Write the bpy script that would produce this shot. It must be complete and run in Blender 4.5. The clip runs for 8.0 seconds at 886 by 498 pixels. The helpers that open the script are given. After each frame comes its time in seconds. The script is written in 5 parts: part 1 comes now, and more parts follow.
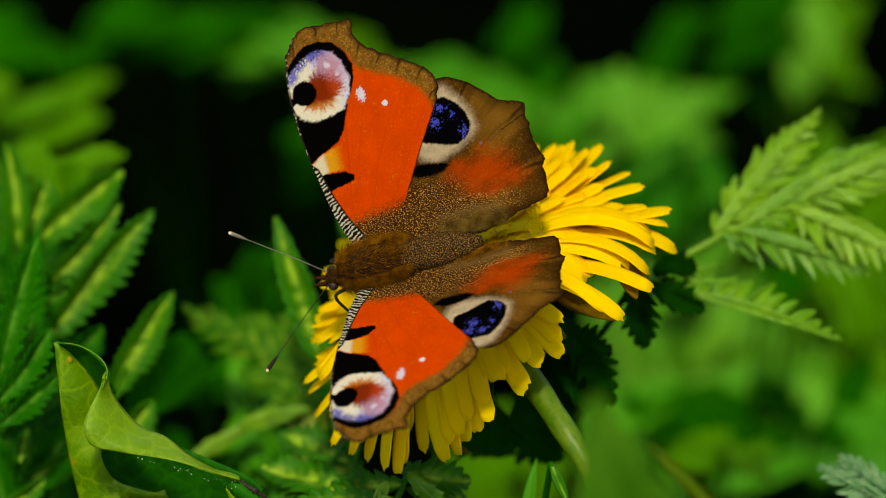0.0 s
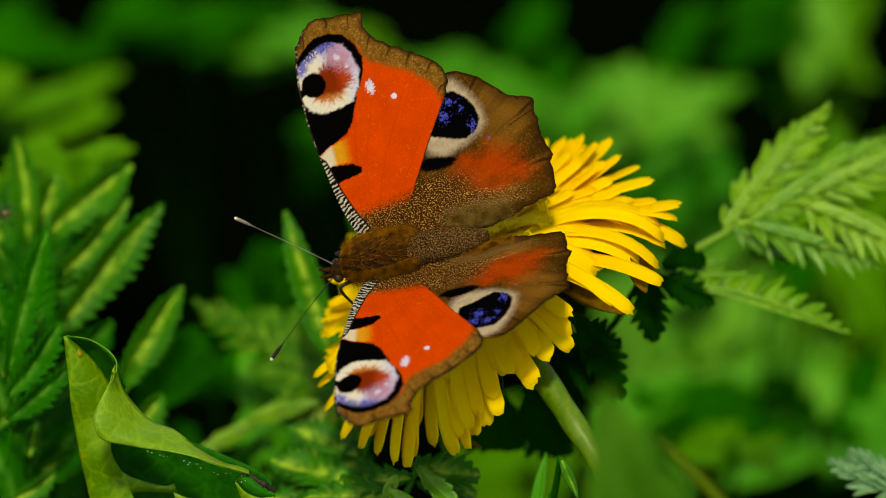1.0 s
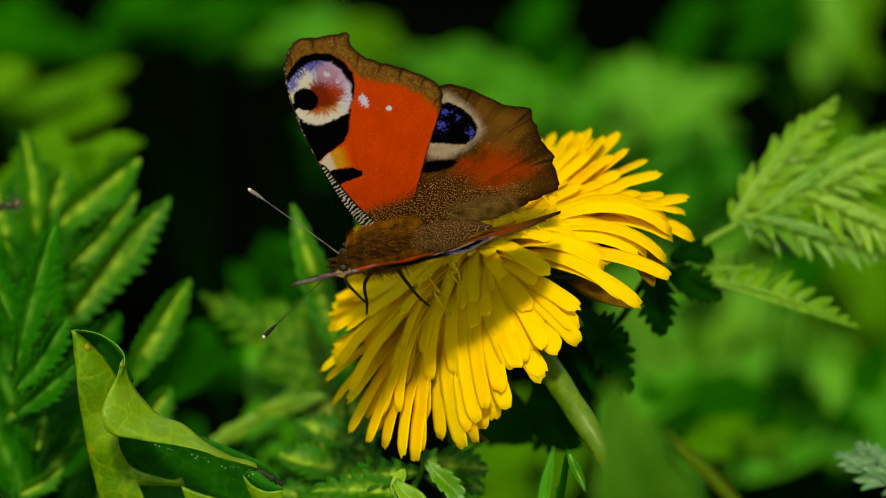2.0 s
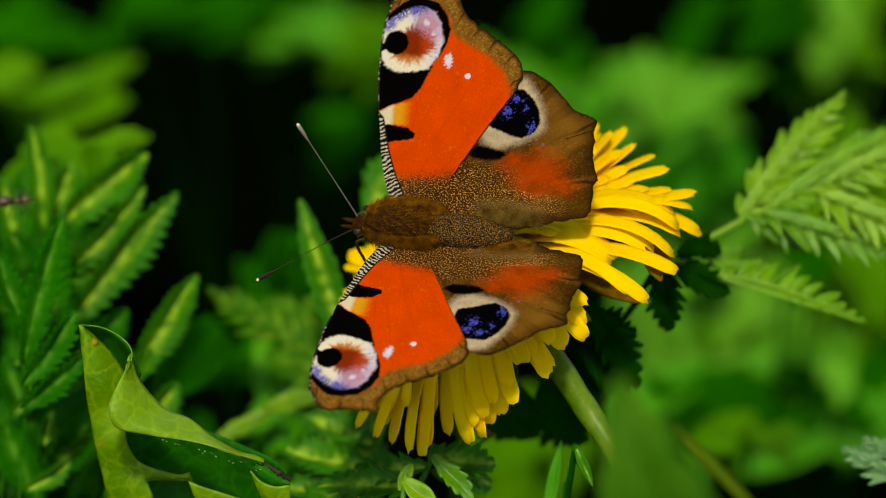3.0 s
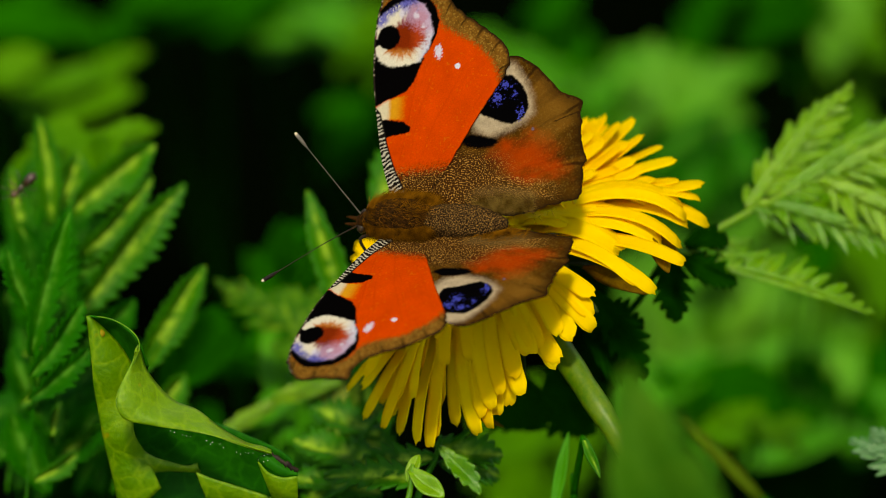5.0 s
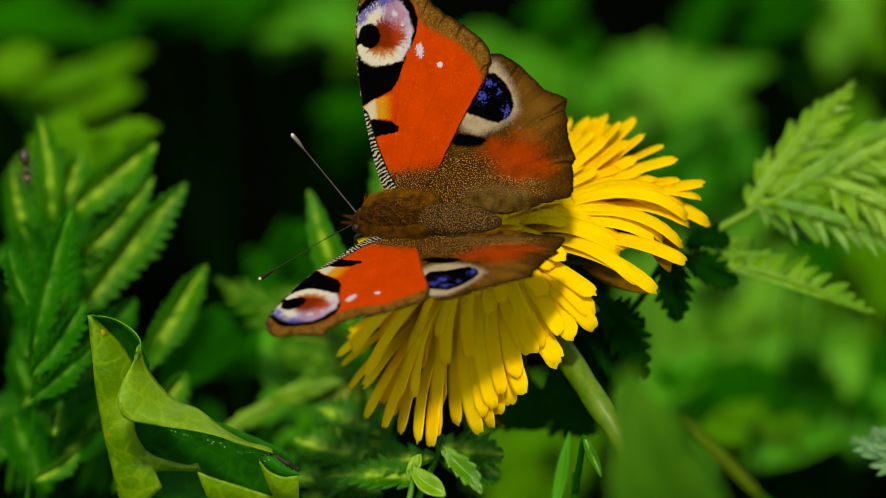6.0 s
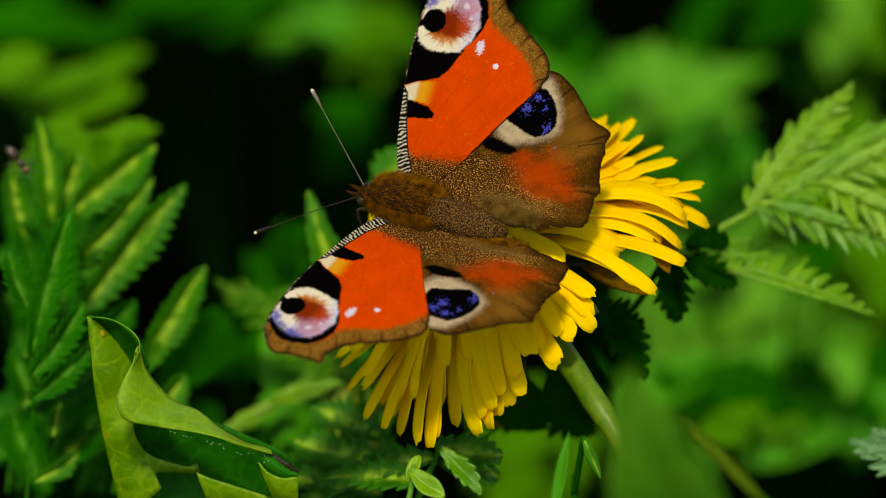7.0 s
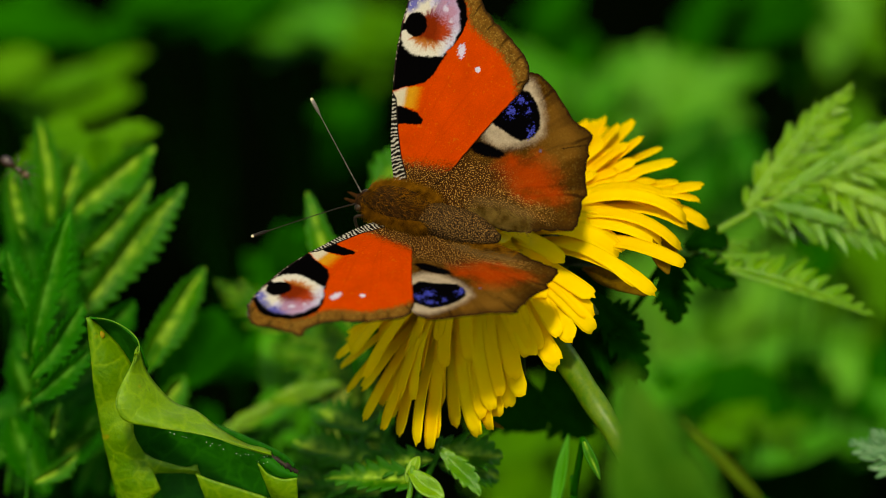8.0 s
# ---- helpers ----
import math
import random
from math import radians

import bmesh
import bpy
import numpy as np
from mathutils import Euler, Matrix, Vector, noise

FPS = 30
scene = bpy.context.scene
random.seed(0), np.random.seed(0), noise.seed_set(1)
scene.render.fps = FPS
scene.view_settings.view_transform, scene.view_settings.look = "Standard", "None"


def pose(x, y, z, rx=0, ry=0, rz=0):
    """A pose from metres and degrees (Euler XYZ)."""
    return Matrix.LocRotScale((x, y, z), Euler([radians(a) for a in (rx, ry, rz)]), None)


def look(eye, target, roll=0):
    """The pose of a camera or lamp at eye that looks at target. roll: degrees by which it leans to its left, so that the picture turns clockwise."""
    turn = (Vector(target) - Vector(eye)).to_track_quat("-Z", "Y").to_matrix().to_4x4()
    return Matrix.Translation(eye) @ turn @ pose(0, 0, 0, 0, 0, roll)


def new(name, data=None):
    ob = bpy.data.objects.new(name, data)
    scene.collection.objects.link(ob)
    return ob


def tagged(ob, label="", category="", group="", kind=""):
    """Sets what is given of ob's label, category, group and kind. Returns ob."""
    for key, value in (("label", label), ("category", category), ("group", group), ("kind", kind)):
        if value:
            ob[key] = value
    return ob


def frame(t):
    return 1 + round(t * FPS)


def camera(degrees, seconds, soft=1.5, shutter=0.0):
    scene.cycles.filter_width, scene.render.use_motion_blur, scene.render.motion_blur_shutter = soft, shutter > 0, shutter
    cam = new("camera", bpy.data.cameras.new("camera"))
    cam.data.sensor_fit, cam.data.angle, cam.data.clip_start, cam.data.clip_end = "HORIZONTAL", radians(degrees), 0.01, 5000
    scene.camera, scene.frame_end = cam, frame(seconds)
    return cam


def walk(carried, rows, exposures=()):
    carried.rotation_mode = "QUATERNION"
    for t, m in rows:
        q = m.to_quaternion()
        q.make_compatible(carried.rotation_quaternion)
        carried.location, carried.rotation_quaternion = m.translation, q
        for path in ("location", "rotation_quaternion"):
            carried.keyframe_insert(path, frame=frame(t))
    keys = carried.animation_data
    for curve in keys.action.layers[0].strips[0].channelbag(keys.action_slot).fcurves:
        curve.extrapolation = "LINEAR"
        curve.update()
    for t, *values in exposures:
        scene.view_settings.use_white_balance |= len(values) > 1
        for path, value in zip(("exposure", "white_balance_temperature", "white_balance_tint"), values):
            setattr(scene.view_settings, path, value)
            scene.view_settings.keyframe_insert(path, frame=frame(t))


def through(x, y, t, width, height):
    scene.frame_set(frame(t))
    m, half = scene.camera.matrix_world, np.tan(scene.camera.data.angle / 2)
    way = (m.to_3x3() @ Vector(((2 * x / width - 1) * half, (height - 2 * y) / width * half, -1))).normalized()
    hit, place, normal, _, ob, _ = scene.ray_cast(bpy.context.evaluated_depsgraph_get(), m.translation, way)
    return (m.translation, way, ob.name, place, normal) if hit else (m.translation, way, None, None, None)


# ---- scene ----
cam = camera(14.2, 8.0, soft=0.8)
cam.data.dof.use_dof = True
cam.data.dof.focus_distance = 0.4465
cam.data.dof.aperture_fstop = 13.0
walk(cam, [
    (0, pose(0, -0.36862, 0.50811, 55.0000, -0.0000, 0.0000)),
    (0.5, pose(0, -0.36862, 0.50811, 54.9635, 0.0409, 0.0584)),
    (1, pose(0, -0.36862, 0.50811, 54.8993, 0.0880, 0.1256)),
    (1.5, pose(0, -0.36862, 0.50811, 54.8434, 0.1219, 0.1741)),
    (3, pose(0, -0.36862, 0.50811, 54.7185, 0.2259, 0.3226)),
    (3.5, pose(0, -0.36862, 0.50811, 54.6750, 0.2458, 0.3510)),
    (4, pose(0, -0.36862, 0.50811, 54.6457, 0.2727, 0.3895)),
    (4.5, pose(0, -0.36862, 0.50811, 54.6022, 0.2858, 0.4082)),
    (6, pose(0, -0.36862, 0.50811, 54.5657, 0.3058, 0.4367)),
    (6.5, pose(0, -0.36862, 0.50811, 54.5760, 0.3058, 0.4367)),
    (7, pose(0, -0.36862, 0.50811, 54.5847, 0.2988, 0.4268)),
    (7.5, pose(0, -0.36862, 0.50811, 54.5846, 0.2957, 0.4223)),
    (8, pose(0, -0.36862, 0.50811, 54.6006, 0.2938, 0.4195)),
], exposures=[(0.0, 0.54, 8100, 4), (8.0, 0.54, 8100, 4)])

# ---- light ----
SUN = Vector((-0.03, -0.44, 0.90)).normalized()
world = bpy.data.worlds.new("sky")
scene.world = world
world.use_nodes = True
wn = world.node_tree
sky = wn.nodes.new("ShaderNodeTexSky")
sky.sky_type, sky.sun_disc = "NISHITA", False
sky.sun_elevation = math.asin(SUN.z)
sky.sun_rotation = math.atan2(SUN.x, SUN.y)
wn.links.new(sky.outputs[0], wn.nodes["Background"].inputs[0])
wn.nodes["Background"].inputs[1].default_value = 0.15
sun = new("sun", bpy.data.lights.new("sun", "SUN"))
sun.data.energy, sun.data.angle, sun.data.color = 2.6, radians(5.0), (1.0, 0.96, 0.82)
sun.matrix_world = look(SUN * 3, (0, 0, 0))

# ---- small tools ----
MM = 0.001
# local frame of the bank on which the plants lean: x across, y up the slope, z out of it, in millimetres
BANK = pose(0, 0, 0.25, 55)


def bank(x, y, z):
    return BANK @ (Vector((x, y, z)) * MM)


def bank_dir(x, y, z):
    return (BANK.to_3x3() @ Vector((x, y, z))).normalized()


def mesh_of(name, verts, faces, material, smooth=True):
    me = bpy.data.meshes.new(name)
    me.from_pydata([tuple(v) for v in verts], [], faces)
    me.materials.append(material)
    if smooth:
        me.polygons.foreach_set("use_smooth", [True] * len(me.polygons))
    me.update()
    return me


def part(name, verts, faces, material, parent, label="", smooth=True):
    """One mesh object under a thing or a part."""
    ob = new(name, mesh_of(name, verts, faces, material, smooth))
    ob.parent = parent
    return tagged(ob, label)


def thing(name, place, label, category, group=""):
    ob = new(name)
    ob.empty_display_size = 0.01
    ob.location = place
    return tagged(ob, label, category, group)


def spline(points, n):
    """A smooth open curve through the points, n steps for each span."""
    p = [Vector(q) for q in points]
    p = [p[0] * 2 - p[1]] + p + [p[-1] * 2 - p[-2]]
    out = []
    for i in range(1, len(p) - 2):
        a, b, c, d = p[i - 1:i + 3]
        for k in range(n):
            t = k / n
            out.append(0.5 * (2 * b + (c - a) * t + (2 * a - 5 * b + 4 * c - d) * t * t + (3 * b - a - 3 * c + d) * t ** 3))
    return out + [p[-2]]


def tube(path, radii, sides=10, flat=1.0):
    """A closed tube along the path; flat squeezes it along its second axis."""
    path = [Vector(q) for q in path]
    verts, faces = [], []
    ref = Vector((0, 0, 1))
    for i, q in enumerate(path):
        d = (path[min(i + 1, len(path) - 1)] - path[max(i - 1, 0)]).normalized()
        if abs(d.dot(ref)) > 0.97:
            ref = Vector((0.3, 1, 0.1)).normalized()
        u = d.cross(ref).normalized()
        v = d.cross(u).normalized()
        for k in range(sides):
            a = 2 * math.pi * k / sides
            verts.append(q + (u * math.cos(a) + v * math.sin(a) * flat) * radii[i])
    for i in range(len(path) - 1):
        for k in range(sides):
            a, b = i * sides + k, i * sides + (k + 1) % sides
            faces.append((a, b, b + sides, a + sides))
    faces.append(tuple(range(sides))[::-1])
    faces.append(tuple(range((len(path) - 1) * sides, len(path) * sides)))
    return verts, faces


def thick(verts, faces, depth, normal=None):
    """Gives a sheet a back and a rim."""
    n = len(verts)
    normals = [Vector() for _ in verts]
    count = {}
    for f in faces:
        q = [verts[i] for i in f]
        nn = (q[1] - q[0]).cross(q[-1] - q[0])
        for i in f:
            normals[i] += nn
        for a, b in zip(f, f[1:] + f[:1]):
            count[(a, b)] = True
    back = [v - (nn.normalized() if nn.length > 0 else Vector((0, 0, 1))) * depth for v, nn in zip(verts, normals)]
    out = list(faces) + [tuple(i + n for i in reversed(f)) for f in faces]
    for a, b in count:
        if (b, a) not in count:
            out.append((b, a, a + n, b + n))
    return list(verts) + back, out


def ruled(curve_a, curve_b, across, bulge=0.0, normal=(0, 0, 1), rough=0.0, seed=0):
    """A sheet between two curves of equal count, bowed along normal."""
    normal = Vector(normal)
    verts, faces = [], []
    m = across + 1
    for i, (a, b) in enumerate(zip(curve_a, curve_b)):
        for k in range(m):
            s = k / across
            q = a.lerp(b, s) + normal * bulge * math.sin(math.pi * s)
            if rough:
                q = q + normal * rough * noise.noise(q * 0.16 + Vector((seed, 0, 0)))
            verts.append(q)
    for i in range(len(curve_a) - 1):
        for k in range(across):
            a = i * m + k
            faces.append((a, a + 1, a + 1 + m, a + m))
    return verts, faces


LEAF_COLS = (-1.0, -0.72, -0.42, -0.14, 0.0, 0.14, 0.42, 0.72, 1.0)


def leaf_sheet(length, width, lobes=0, depth=0.3, fold=0.25, bend=0.15, side=0.0, lean=0.8, steps=8, taper=0.8, seed=0):
    """A leaf along +y, its face to +z: lobed or plain margin, folded along the midrib and arched, swollen between its side veins."""
    rng = random.Random(seed)
    n = max(16, lobes * steps)
    verts, faces = [], []
    jit = [1 + 0.22 * (rng.random() - 0.5) for _ in range(2 * lobes + 4)]
    for i in range(n + 1):
        t = i / n
        w = 0.5 * width * max(0.02, math.sin(math.pi * min(1, t ** taper * 0.97 + 0.02))) ** 0.75
        for c in LEAF_COLS:
            ww, swell = w, 0.0
            if lobes:
                ph = t * lobes + (0.35 if c > 0 else 0)
                f = ph % 1.0
                tooth = (f / 0.7) ** 0.5 if f < 0.7 else ((1 - f) / 0.3) ** 0.8
                ww = w * (1 - (depth - depth * tooth) * abs(c) ** 0.6) * jit[int(ph) + (lobes if c > 0 else 0)]
                swell = math.sin(math.pi * f) * abs(c) * (1.25 - abs(c))
            x = c * ww
            y = t * length + lean * abs(x) * (1 - t * 0.5) - (0.06 * length if lobes else 0) * abs(c) * (1 - t)
            z = fold * abs(x) - bend * length * (t * t) + 0.04 * width * math.sin(9 * t + 3 * c + seed) + 0.16 * w * swell
            verts.append(Vector((x + side * length * math.sin(math.pi * t * 0.9), y, z)))
    m = len(LEAF_COLS)
    for i in range(n):
        for k in range(m - 1):
            a = i * m + k
            faces.append((a, a + 1, a + 1 + m, a + m))
    return verts, faces


def rib_of(count):
    """How near each point of a thick leaf lies to its midrib: 1 on it, 0 at the margin."""
    row = [1 - abs(c) for c in LEAF_COLS]
    return row * (count // len(row))


def set_rib(ob, values):
    ob.data.attributes.new("rib", "FLOAT", "POINT").data.foreach_set("value", values)
    return ob


def along(p0, p1, normal):
    """The pose that sends +y from p0 towards p1 and +z near normal."""
    y = (p1 - p0).normalized()
    x = y.cross(Vector(normal)).normalized()
    z = x.cross(y)
    m = Matrix((x, y, z)).transposed().to_4x4()
    m.translation = p0
    return m


def leaf_between(name, a, b, width, material, parent, lobes=0, depth=0.3, fold=0.25, bend=0.12, side=0.0, normal=(-0.15, 0.45, 0.85), seed=0, lean=0.9, label="", thickness=0.22, taper=0.8):
    """A leaf from a to b, given on the bank in millimetres, hung under parent."""
    p0, p1 = bank(*a), bank(*b)
    m = along(p0, p1, bank_dir(*normal))
    length = (p1 - p0).length / MM
    verts, faces = leaf_sheet(length, width, lobes, depth, fold, bend, side, lean, seed=seed, taper=taper)
    verts, faces = thick(verts, faces, thickness)
    o = parent.location
    return set_rib(part(name, [m @ (v * MM) - o for v in verts], faces, material, parent, label), rib_of(len(verts)))


def stalk(name, points, radii, material, parent, sides=8, label=""):
    path = spline([bank(*q) for q in points], 6)
    rr = [radii[0] + (radii[1] - radii[0]) * i / (len(path) - 1) for i in range(len(path))]
    verts, faces = tube(path, [r * MM for r in rr], sides)
    o = parent.location
    return part(name, [v - o for v in verts], faces, material, parent, label)


# ---- materials ----
def material(name, roughness=0.5, spec=0.5):
    m = bpy.data.materials.new(name)
    m.use_nodes = True
    b = m.node_tree.nodes["Principled BSDF"]
    b.inputs["Roughness"].default_value = roughness
    b.inputs["Specular IOR Level"].default_value = spec
    return m, m.node_tree, b


def noise_node(nt, scale, detail=4, rough=0.55, coords="Object", stretch=None):
    tc = nt.nodes.new("ShaderNodeTexCoord")
    n = nt.nodes.new("ShaderNodeTexNoise")
    n.inputs["Scale"].default_value, n.inputs["Detail"].default_value, n.inputs["Roughness"].default_value = scale, detail, rough
    if stretch:
        mp = nt.nodes.new("ShaderNodeMapping")
        mp.inputs["Scale"].default_value = stretch
        nt.links.new(tc.outputs[coords], mp.inputs[0])
        nt.links.new(mp.outputs[0], n.inputs["Vector"])
    else:
        nt.links.new(tc.outputs[coords], n.inputs["Vector"])
    return n


def ramp(nt, source, stops):
    r = nt.nodes.new("ShaderNodeValToRGB")
    r.color_ramp.elements[0].position, r.color_ramp.elements[0].color = stops[0][0], (*stops[0][1], 1)
    r.color_ramp.elements[1].position, r.color_ramp.elements[1].color = stops[-1][0], (*stops[-1][1], 1)
    for pos, col in stops[1:-1]:
        r.color_ramp.elements.new(pos).color = (*col, 1)
    nt.links.new(source, r.inputs[0])
    return r


def mix(nt, fac, a, b, kind="MIX"):
    m = nt.nodes.new("ShaderNodeMix")
    m.data_type, m.blend_type = "RGBA", kind
    for sock, v in ((m.inputs[0], fac), (m.inputs[6], a), (m.inputs[7], b)):
        if hasattr(v, "is_linked"):
            nt.links.new(v, sock)
        elif isinstance(v, tuple):
            sock.default_value = (*v, 1)
        else:
            sock.default_value = v
    return m.outputs[2]


def bump(nt, b, height, strength, distance):
    n = nt.nodes.new("ShaderNodeBump")
    n.inputs["Strength"].default_value, n.inputs["Distance"].default_value = strength, distance
    nt.links.new(height, n.inputs["Height"])
    nt.links.new(n.outputs[0], b.inputs["Normal"])


LEAF_DEPTH = 0.82      # how much light the leaf skins throw back, against the tints named below


def leaf_material(name, dark, mid, light, scale=90, rough=0.6, through=0.25, spots=None, spec=0.15, veins=0.0, relief=0.35, rib=0.0):
    """Leaf skin: mottled green at two scales, vein relief, some light passing through."""
    m, nt, b = material(name, rough, spec)
    dark, mid, light = (tuple(LEAF_DEPTH * v for v in c) for c in (dark, mid, light))
    big = noise_node(nt, scale, 3)
    fine = noise_node(nt, scale * 9, 5, 0.65)
    if rib:      # the pale colour keeps to the midrib, painting the light a folded leaflet catches
        col = ramp(nt, big.outputs[0], [(0.30, dark), (0.60, mid)]).outputs[0]
        col = mix(nt, 0.35, col, ramp(nt, fine.outputs[0], [(0.35, dark), (0.65, mid)]).outputs[0])
    else:
        col = ramp(nt, big.outputs[0], [(0.30, dark), (0.52, mid), (0.74, light)]).outputs[0]
        col = mix(nt, 0.35, col, ramp(nt, fine.outputs[0], [(0.35, dark), (0.65, light)]).outputs[0])
    ri = nt.nodes.new("ShaderNodeObjectInfo")
    col = mix(nt, 0.4, col, ramp(nt, ri.outputs["Random"], [(0.0, dark), (0.5, mid), (1.0, mid if rib else light)]).outputs[0])
    if rib:
        at = nt.nodes.new("ShaderNodeAttribute")
        at.attribute_name = "rib"
        near = ramp(nt, at.outputs["Fac"], [(0.50, (0, 0, 0)), (0.86, (0.6, 0.6, 0.6)), (1.0, (1, 1, 1))]).outputs[0]
        patchy = ramp(nt, noise_node(nt, scale * 2.2, 2).outputs[0], [(0.38, (0.1, 0.1, 0.1)), (0.6, (1, 1, 1))]).outputs[0]
        near = mix(nt, 1.0, mix(nt, 1.0, near, patchy, "MULTIPLY"), (rib, rib, rib), "MULTIPLY")
        # lit streak painted over the green, broken into patches
        col = mix(nt, near, col, tuple(min(1.0, 1.25 * v + 0.02) for v in light))
    if spots:
        sp = noise_node(nt, scale * 1.7, 2)
        col = mix(nt, ramp(nt, sp.outputs[0], [(0.68, (0, 0, 0)), (0.76, (1, 1, 1))]).outputs[0], col, spots)
    height = fine.outputs[0]
    if veins:
        tc = nt.nodes.new("ShaderNodeTexCoord")
        warp = noise_node(nt, veins * 0.8, 3)
        add = nt.nodes.new("ShaderNodeMix")
        add.data_type, add.blend_type = "RGBA", "LINEAR_LIGHT"
        add.inputs[0].default_value = 0.0018
        nt.links.new(tc.outputs["Object"], add.inputs[6])
        nt.links.new(warp.outputs[1], add.inputs[7])
        vo = nt.nodes.new("ShaderNodeTexVoronoi")
        vo.feature = "DISTANCE_TO_EDGE"
        vo.inputs["Scale"].default_value = veins
        nt.links.new(add.outputs[2], vo.inputs["Vector"])
        net = ramp(nt, vo.outputs[0], [(0.0, (1, 1, 1)), (0.10, (0, 0, 0))]).outputs[0]
        col = mix(nt, mix(nt, 1.0, net, (0.6, 0.6, 0.6), "MULTIPLY"), col, light)
        height = mix(nt, 0.5, fine.outputs[0], vo.outputs[0])
    nt.links.new(col, b.inputs["Base Color"])
    bump(nt, b, height, relief, 0.0004)
    tr = nt.nodes.new("ShaderNodeBsdfTranslucent")
    nt.links.new(mix(nt, 1.0, col, (0.9, 1.0, 0.35), "MULTIPLY"), tr.inputs[0])
    ms = nt.nodes.new("ShaderNodeMixShader")
    ms.inputs[0].default_value = through
    nt.links.new(b.outputs[0], ms.inputs[1])
    nt.links.new(tr.outputs[0], ms.inputs[2])
    nt.links.new(ms.outputs[0], nt.nodes["Material Output"].inputs[0])
    return m


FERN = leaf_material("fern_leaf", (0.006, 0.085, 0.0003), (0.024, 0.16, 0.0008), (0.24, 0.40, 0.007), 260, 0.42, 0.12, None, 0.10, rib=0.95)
# shaded counterpart of the fern leaf above: shade is painted as darker green
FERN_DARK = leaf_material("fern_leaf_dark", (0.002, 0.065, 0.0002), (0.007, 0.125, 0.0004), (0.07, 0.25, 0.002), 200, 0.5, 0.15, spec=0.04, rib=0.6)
FERN_BLUE = leaf_material("fern_leaf_bluish", (0.04, 0.17, 0.035), (0.13, 0.33, 0.10), (0.36, 0.52, 0.28), 90, 0.4, 0.2, None, 0.5)
HAZY = leaf_material("hazy_leaf", (0.008, 0.08, 0.002), (0.045, 0.17, 0.005), (0.16, 0.33, 0.02), 70, 0.6, 0.3, None, 0.03)
DRY_BLADE = leaf_material("dry_blade", (0.03, 0.09, 0.002), (0.085, 0.14, 0.003), (0.17, 0.19, 0.008), 120, 0.6, 0.2, None, 0.05)
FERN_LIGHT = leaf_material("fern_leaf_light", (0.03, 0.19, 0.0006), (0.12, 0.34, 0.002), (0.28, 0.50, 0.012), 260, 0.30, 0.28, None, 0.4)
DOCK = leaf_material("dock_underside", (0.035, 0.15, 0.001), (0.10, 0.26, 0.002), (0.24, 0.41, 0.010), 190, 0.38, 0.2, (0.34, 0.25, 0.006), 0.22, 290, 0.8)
# the leaf's darker upper side, also used to paint shadow in the hollow
DOCK_TOP_SHADE = leaf_material("dock_upper_side_and_shade", (0.002, 0.055, 0.001), (0.005, 0.095, 0.002), (0.014, 0.16, 0.004), 120, 0.5, 0.1, None, 0.06, 330)
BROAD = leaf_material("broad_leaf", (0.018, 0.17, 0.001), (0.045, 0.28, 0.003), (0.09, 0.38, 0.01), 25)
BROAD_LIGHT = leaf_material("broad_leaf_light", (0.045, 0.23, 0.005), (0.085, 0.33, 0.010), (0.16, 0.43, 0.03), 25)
# darker copy of the broad leaf, with the shade mixed into its greens
BROAD_SHADE = leaf_material("broad_leaf_shade", (0.002, 0.045, 0.0006), (0.005, 0.095, 0.001), (0.014, 0.16, 0.0015), 25, spec=0.0)
# leaf green taken almost to black: the deep shade is in the colour
SHADE_GREEN = leaf_material("green_in_shade", (0.0006, 0.012, 0.0003), (0.002, 0.034, 0.0006), (0.006, 0.07, 0.0012), 60, spec=0.0)
STEM = leaf_material("stem", (0.03, 0.12, 0.001), (0.11, 0.23, 0.003), (0.38, 0.40, 0.010), 85, 0.45, 0.12, None, 0.3, relief=0.1)
BRACT = leaf_material("bract", (0.008, 0.03, 0.003), (0.022, 0.06, 0.005), (0.10, 0.08, 0.015), 160, 0.6, 0.1)


def petal_material():
    m, nt, b = material("petal", 0.6, 0.12)
    fine = noise_node(nt, 900, 4, 0.6, stretch=(0.15, 1, 1))
    big = noise_node(nt, 120, 2)
    col = ramp(nt, fine.outputs[0], [(0.3, (0.95, 0.68, 0.001)), (0.7, (0.98, 0.78, 0.002))]).outputs[0]
    col = mix(nt, 0.4, col, ramp(nt, big.outputs[0], [(0.35, (0.95, 0.66, 0.001)), (0.65, (0.98, 0.80, 0.003))]).outputs[0])
    ri = nt.nodes.new("ShaderNodeObjectInfo")
    col = mix(nt, 0.35, col, ramp(nt, ri.outputs["Random"], [(0.0, (0.95, 0.66, 0.001)), (1.0, (0.98, 0.80, 0.003))]).outputs[0])
    nt.links.new(col, b.inputs["Base Color"])
    bump(nt, b, fine.outputs[0], 0.3, 0.0003)
    tr = nt.nodes.new("ShaderNodeBsdfTranslucent")
    nt.links.new(col, tr.inputs[0])
    ms = nt.nodes.new("ShaderNodeMixShader")
    ms.inputs[0].default_value = 0.56
    nt.links.new(b.outputs[0], ms.inputs[1])
    nt.links.new(tr.outputs[0], ms.inputs[2])
    nt.links.new(ms.outputs[0], nt.nodes["Material Output"].inputs[0])
    return m


PETAL = petal_material()


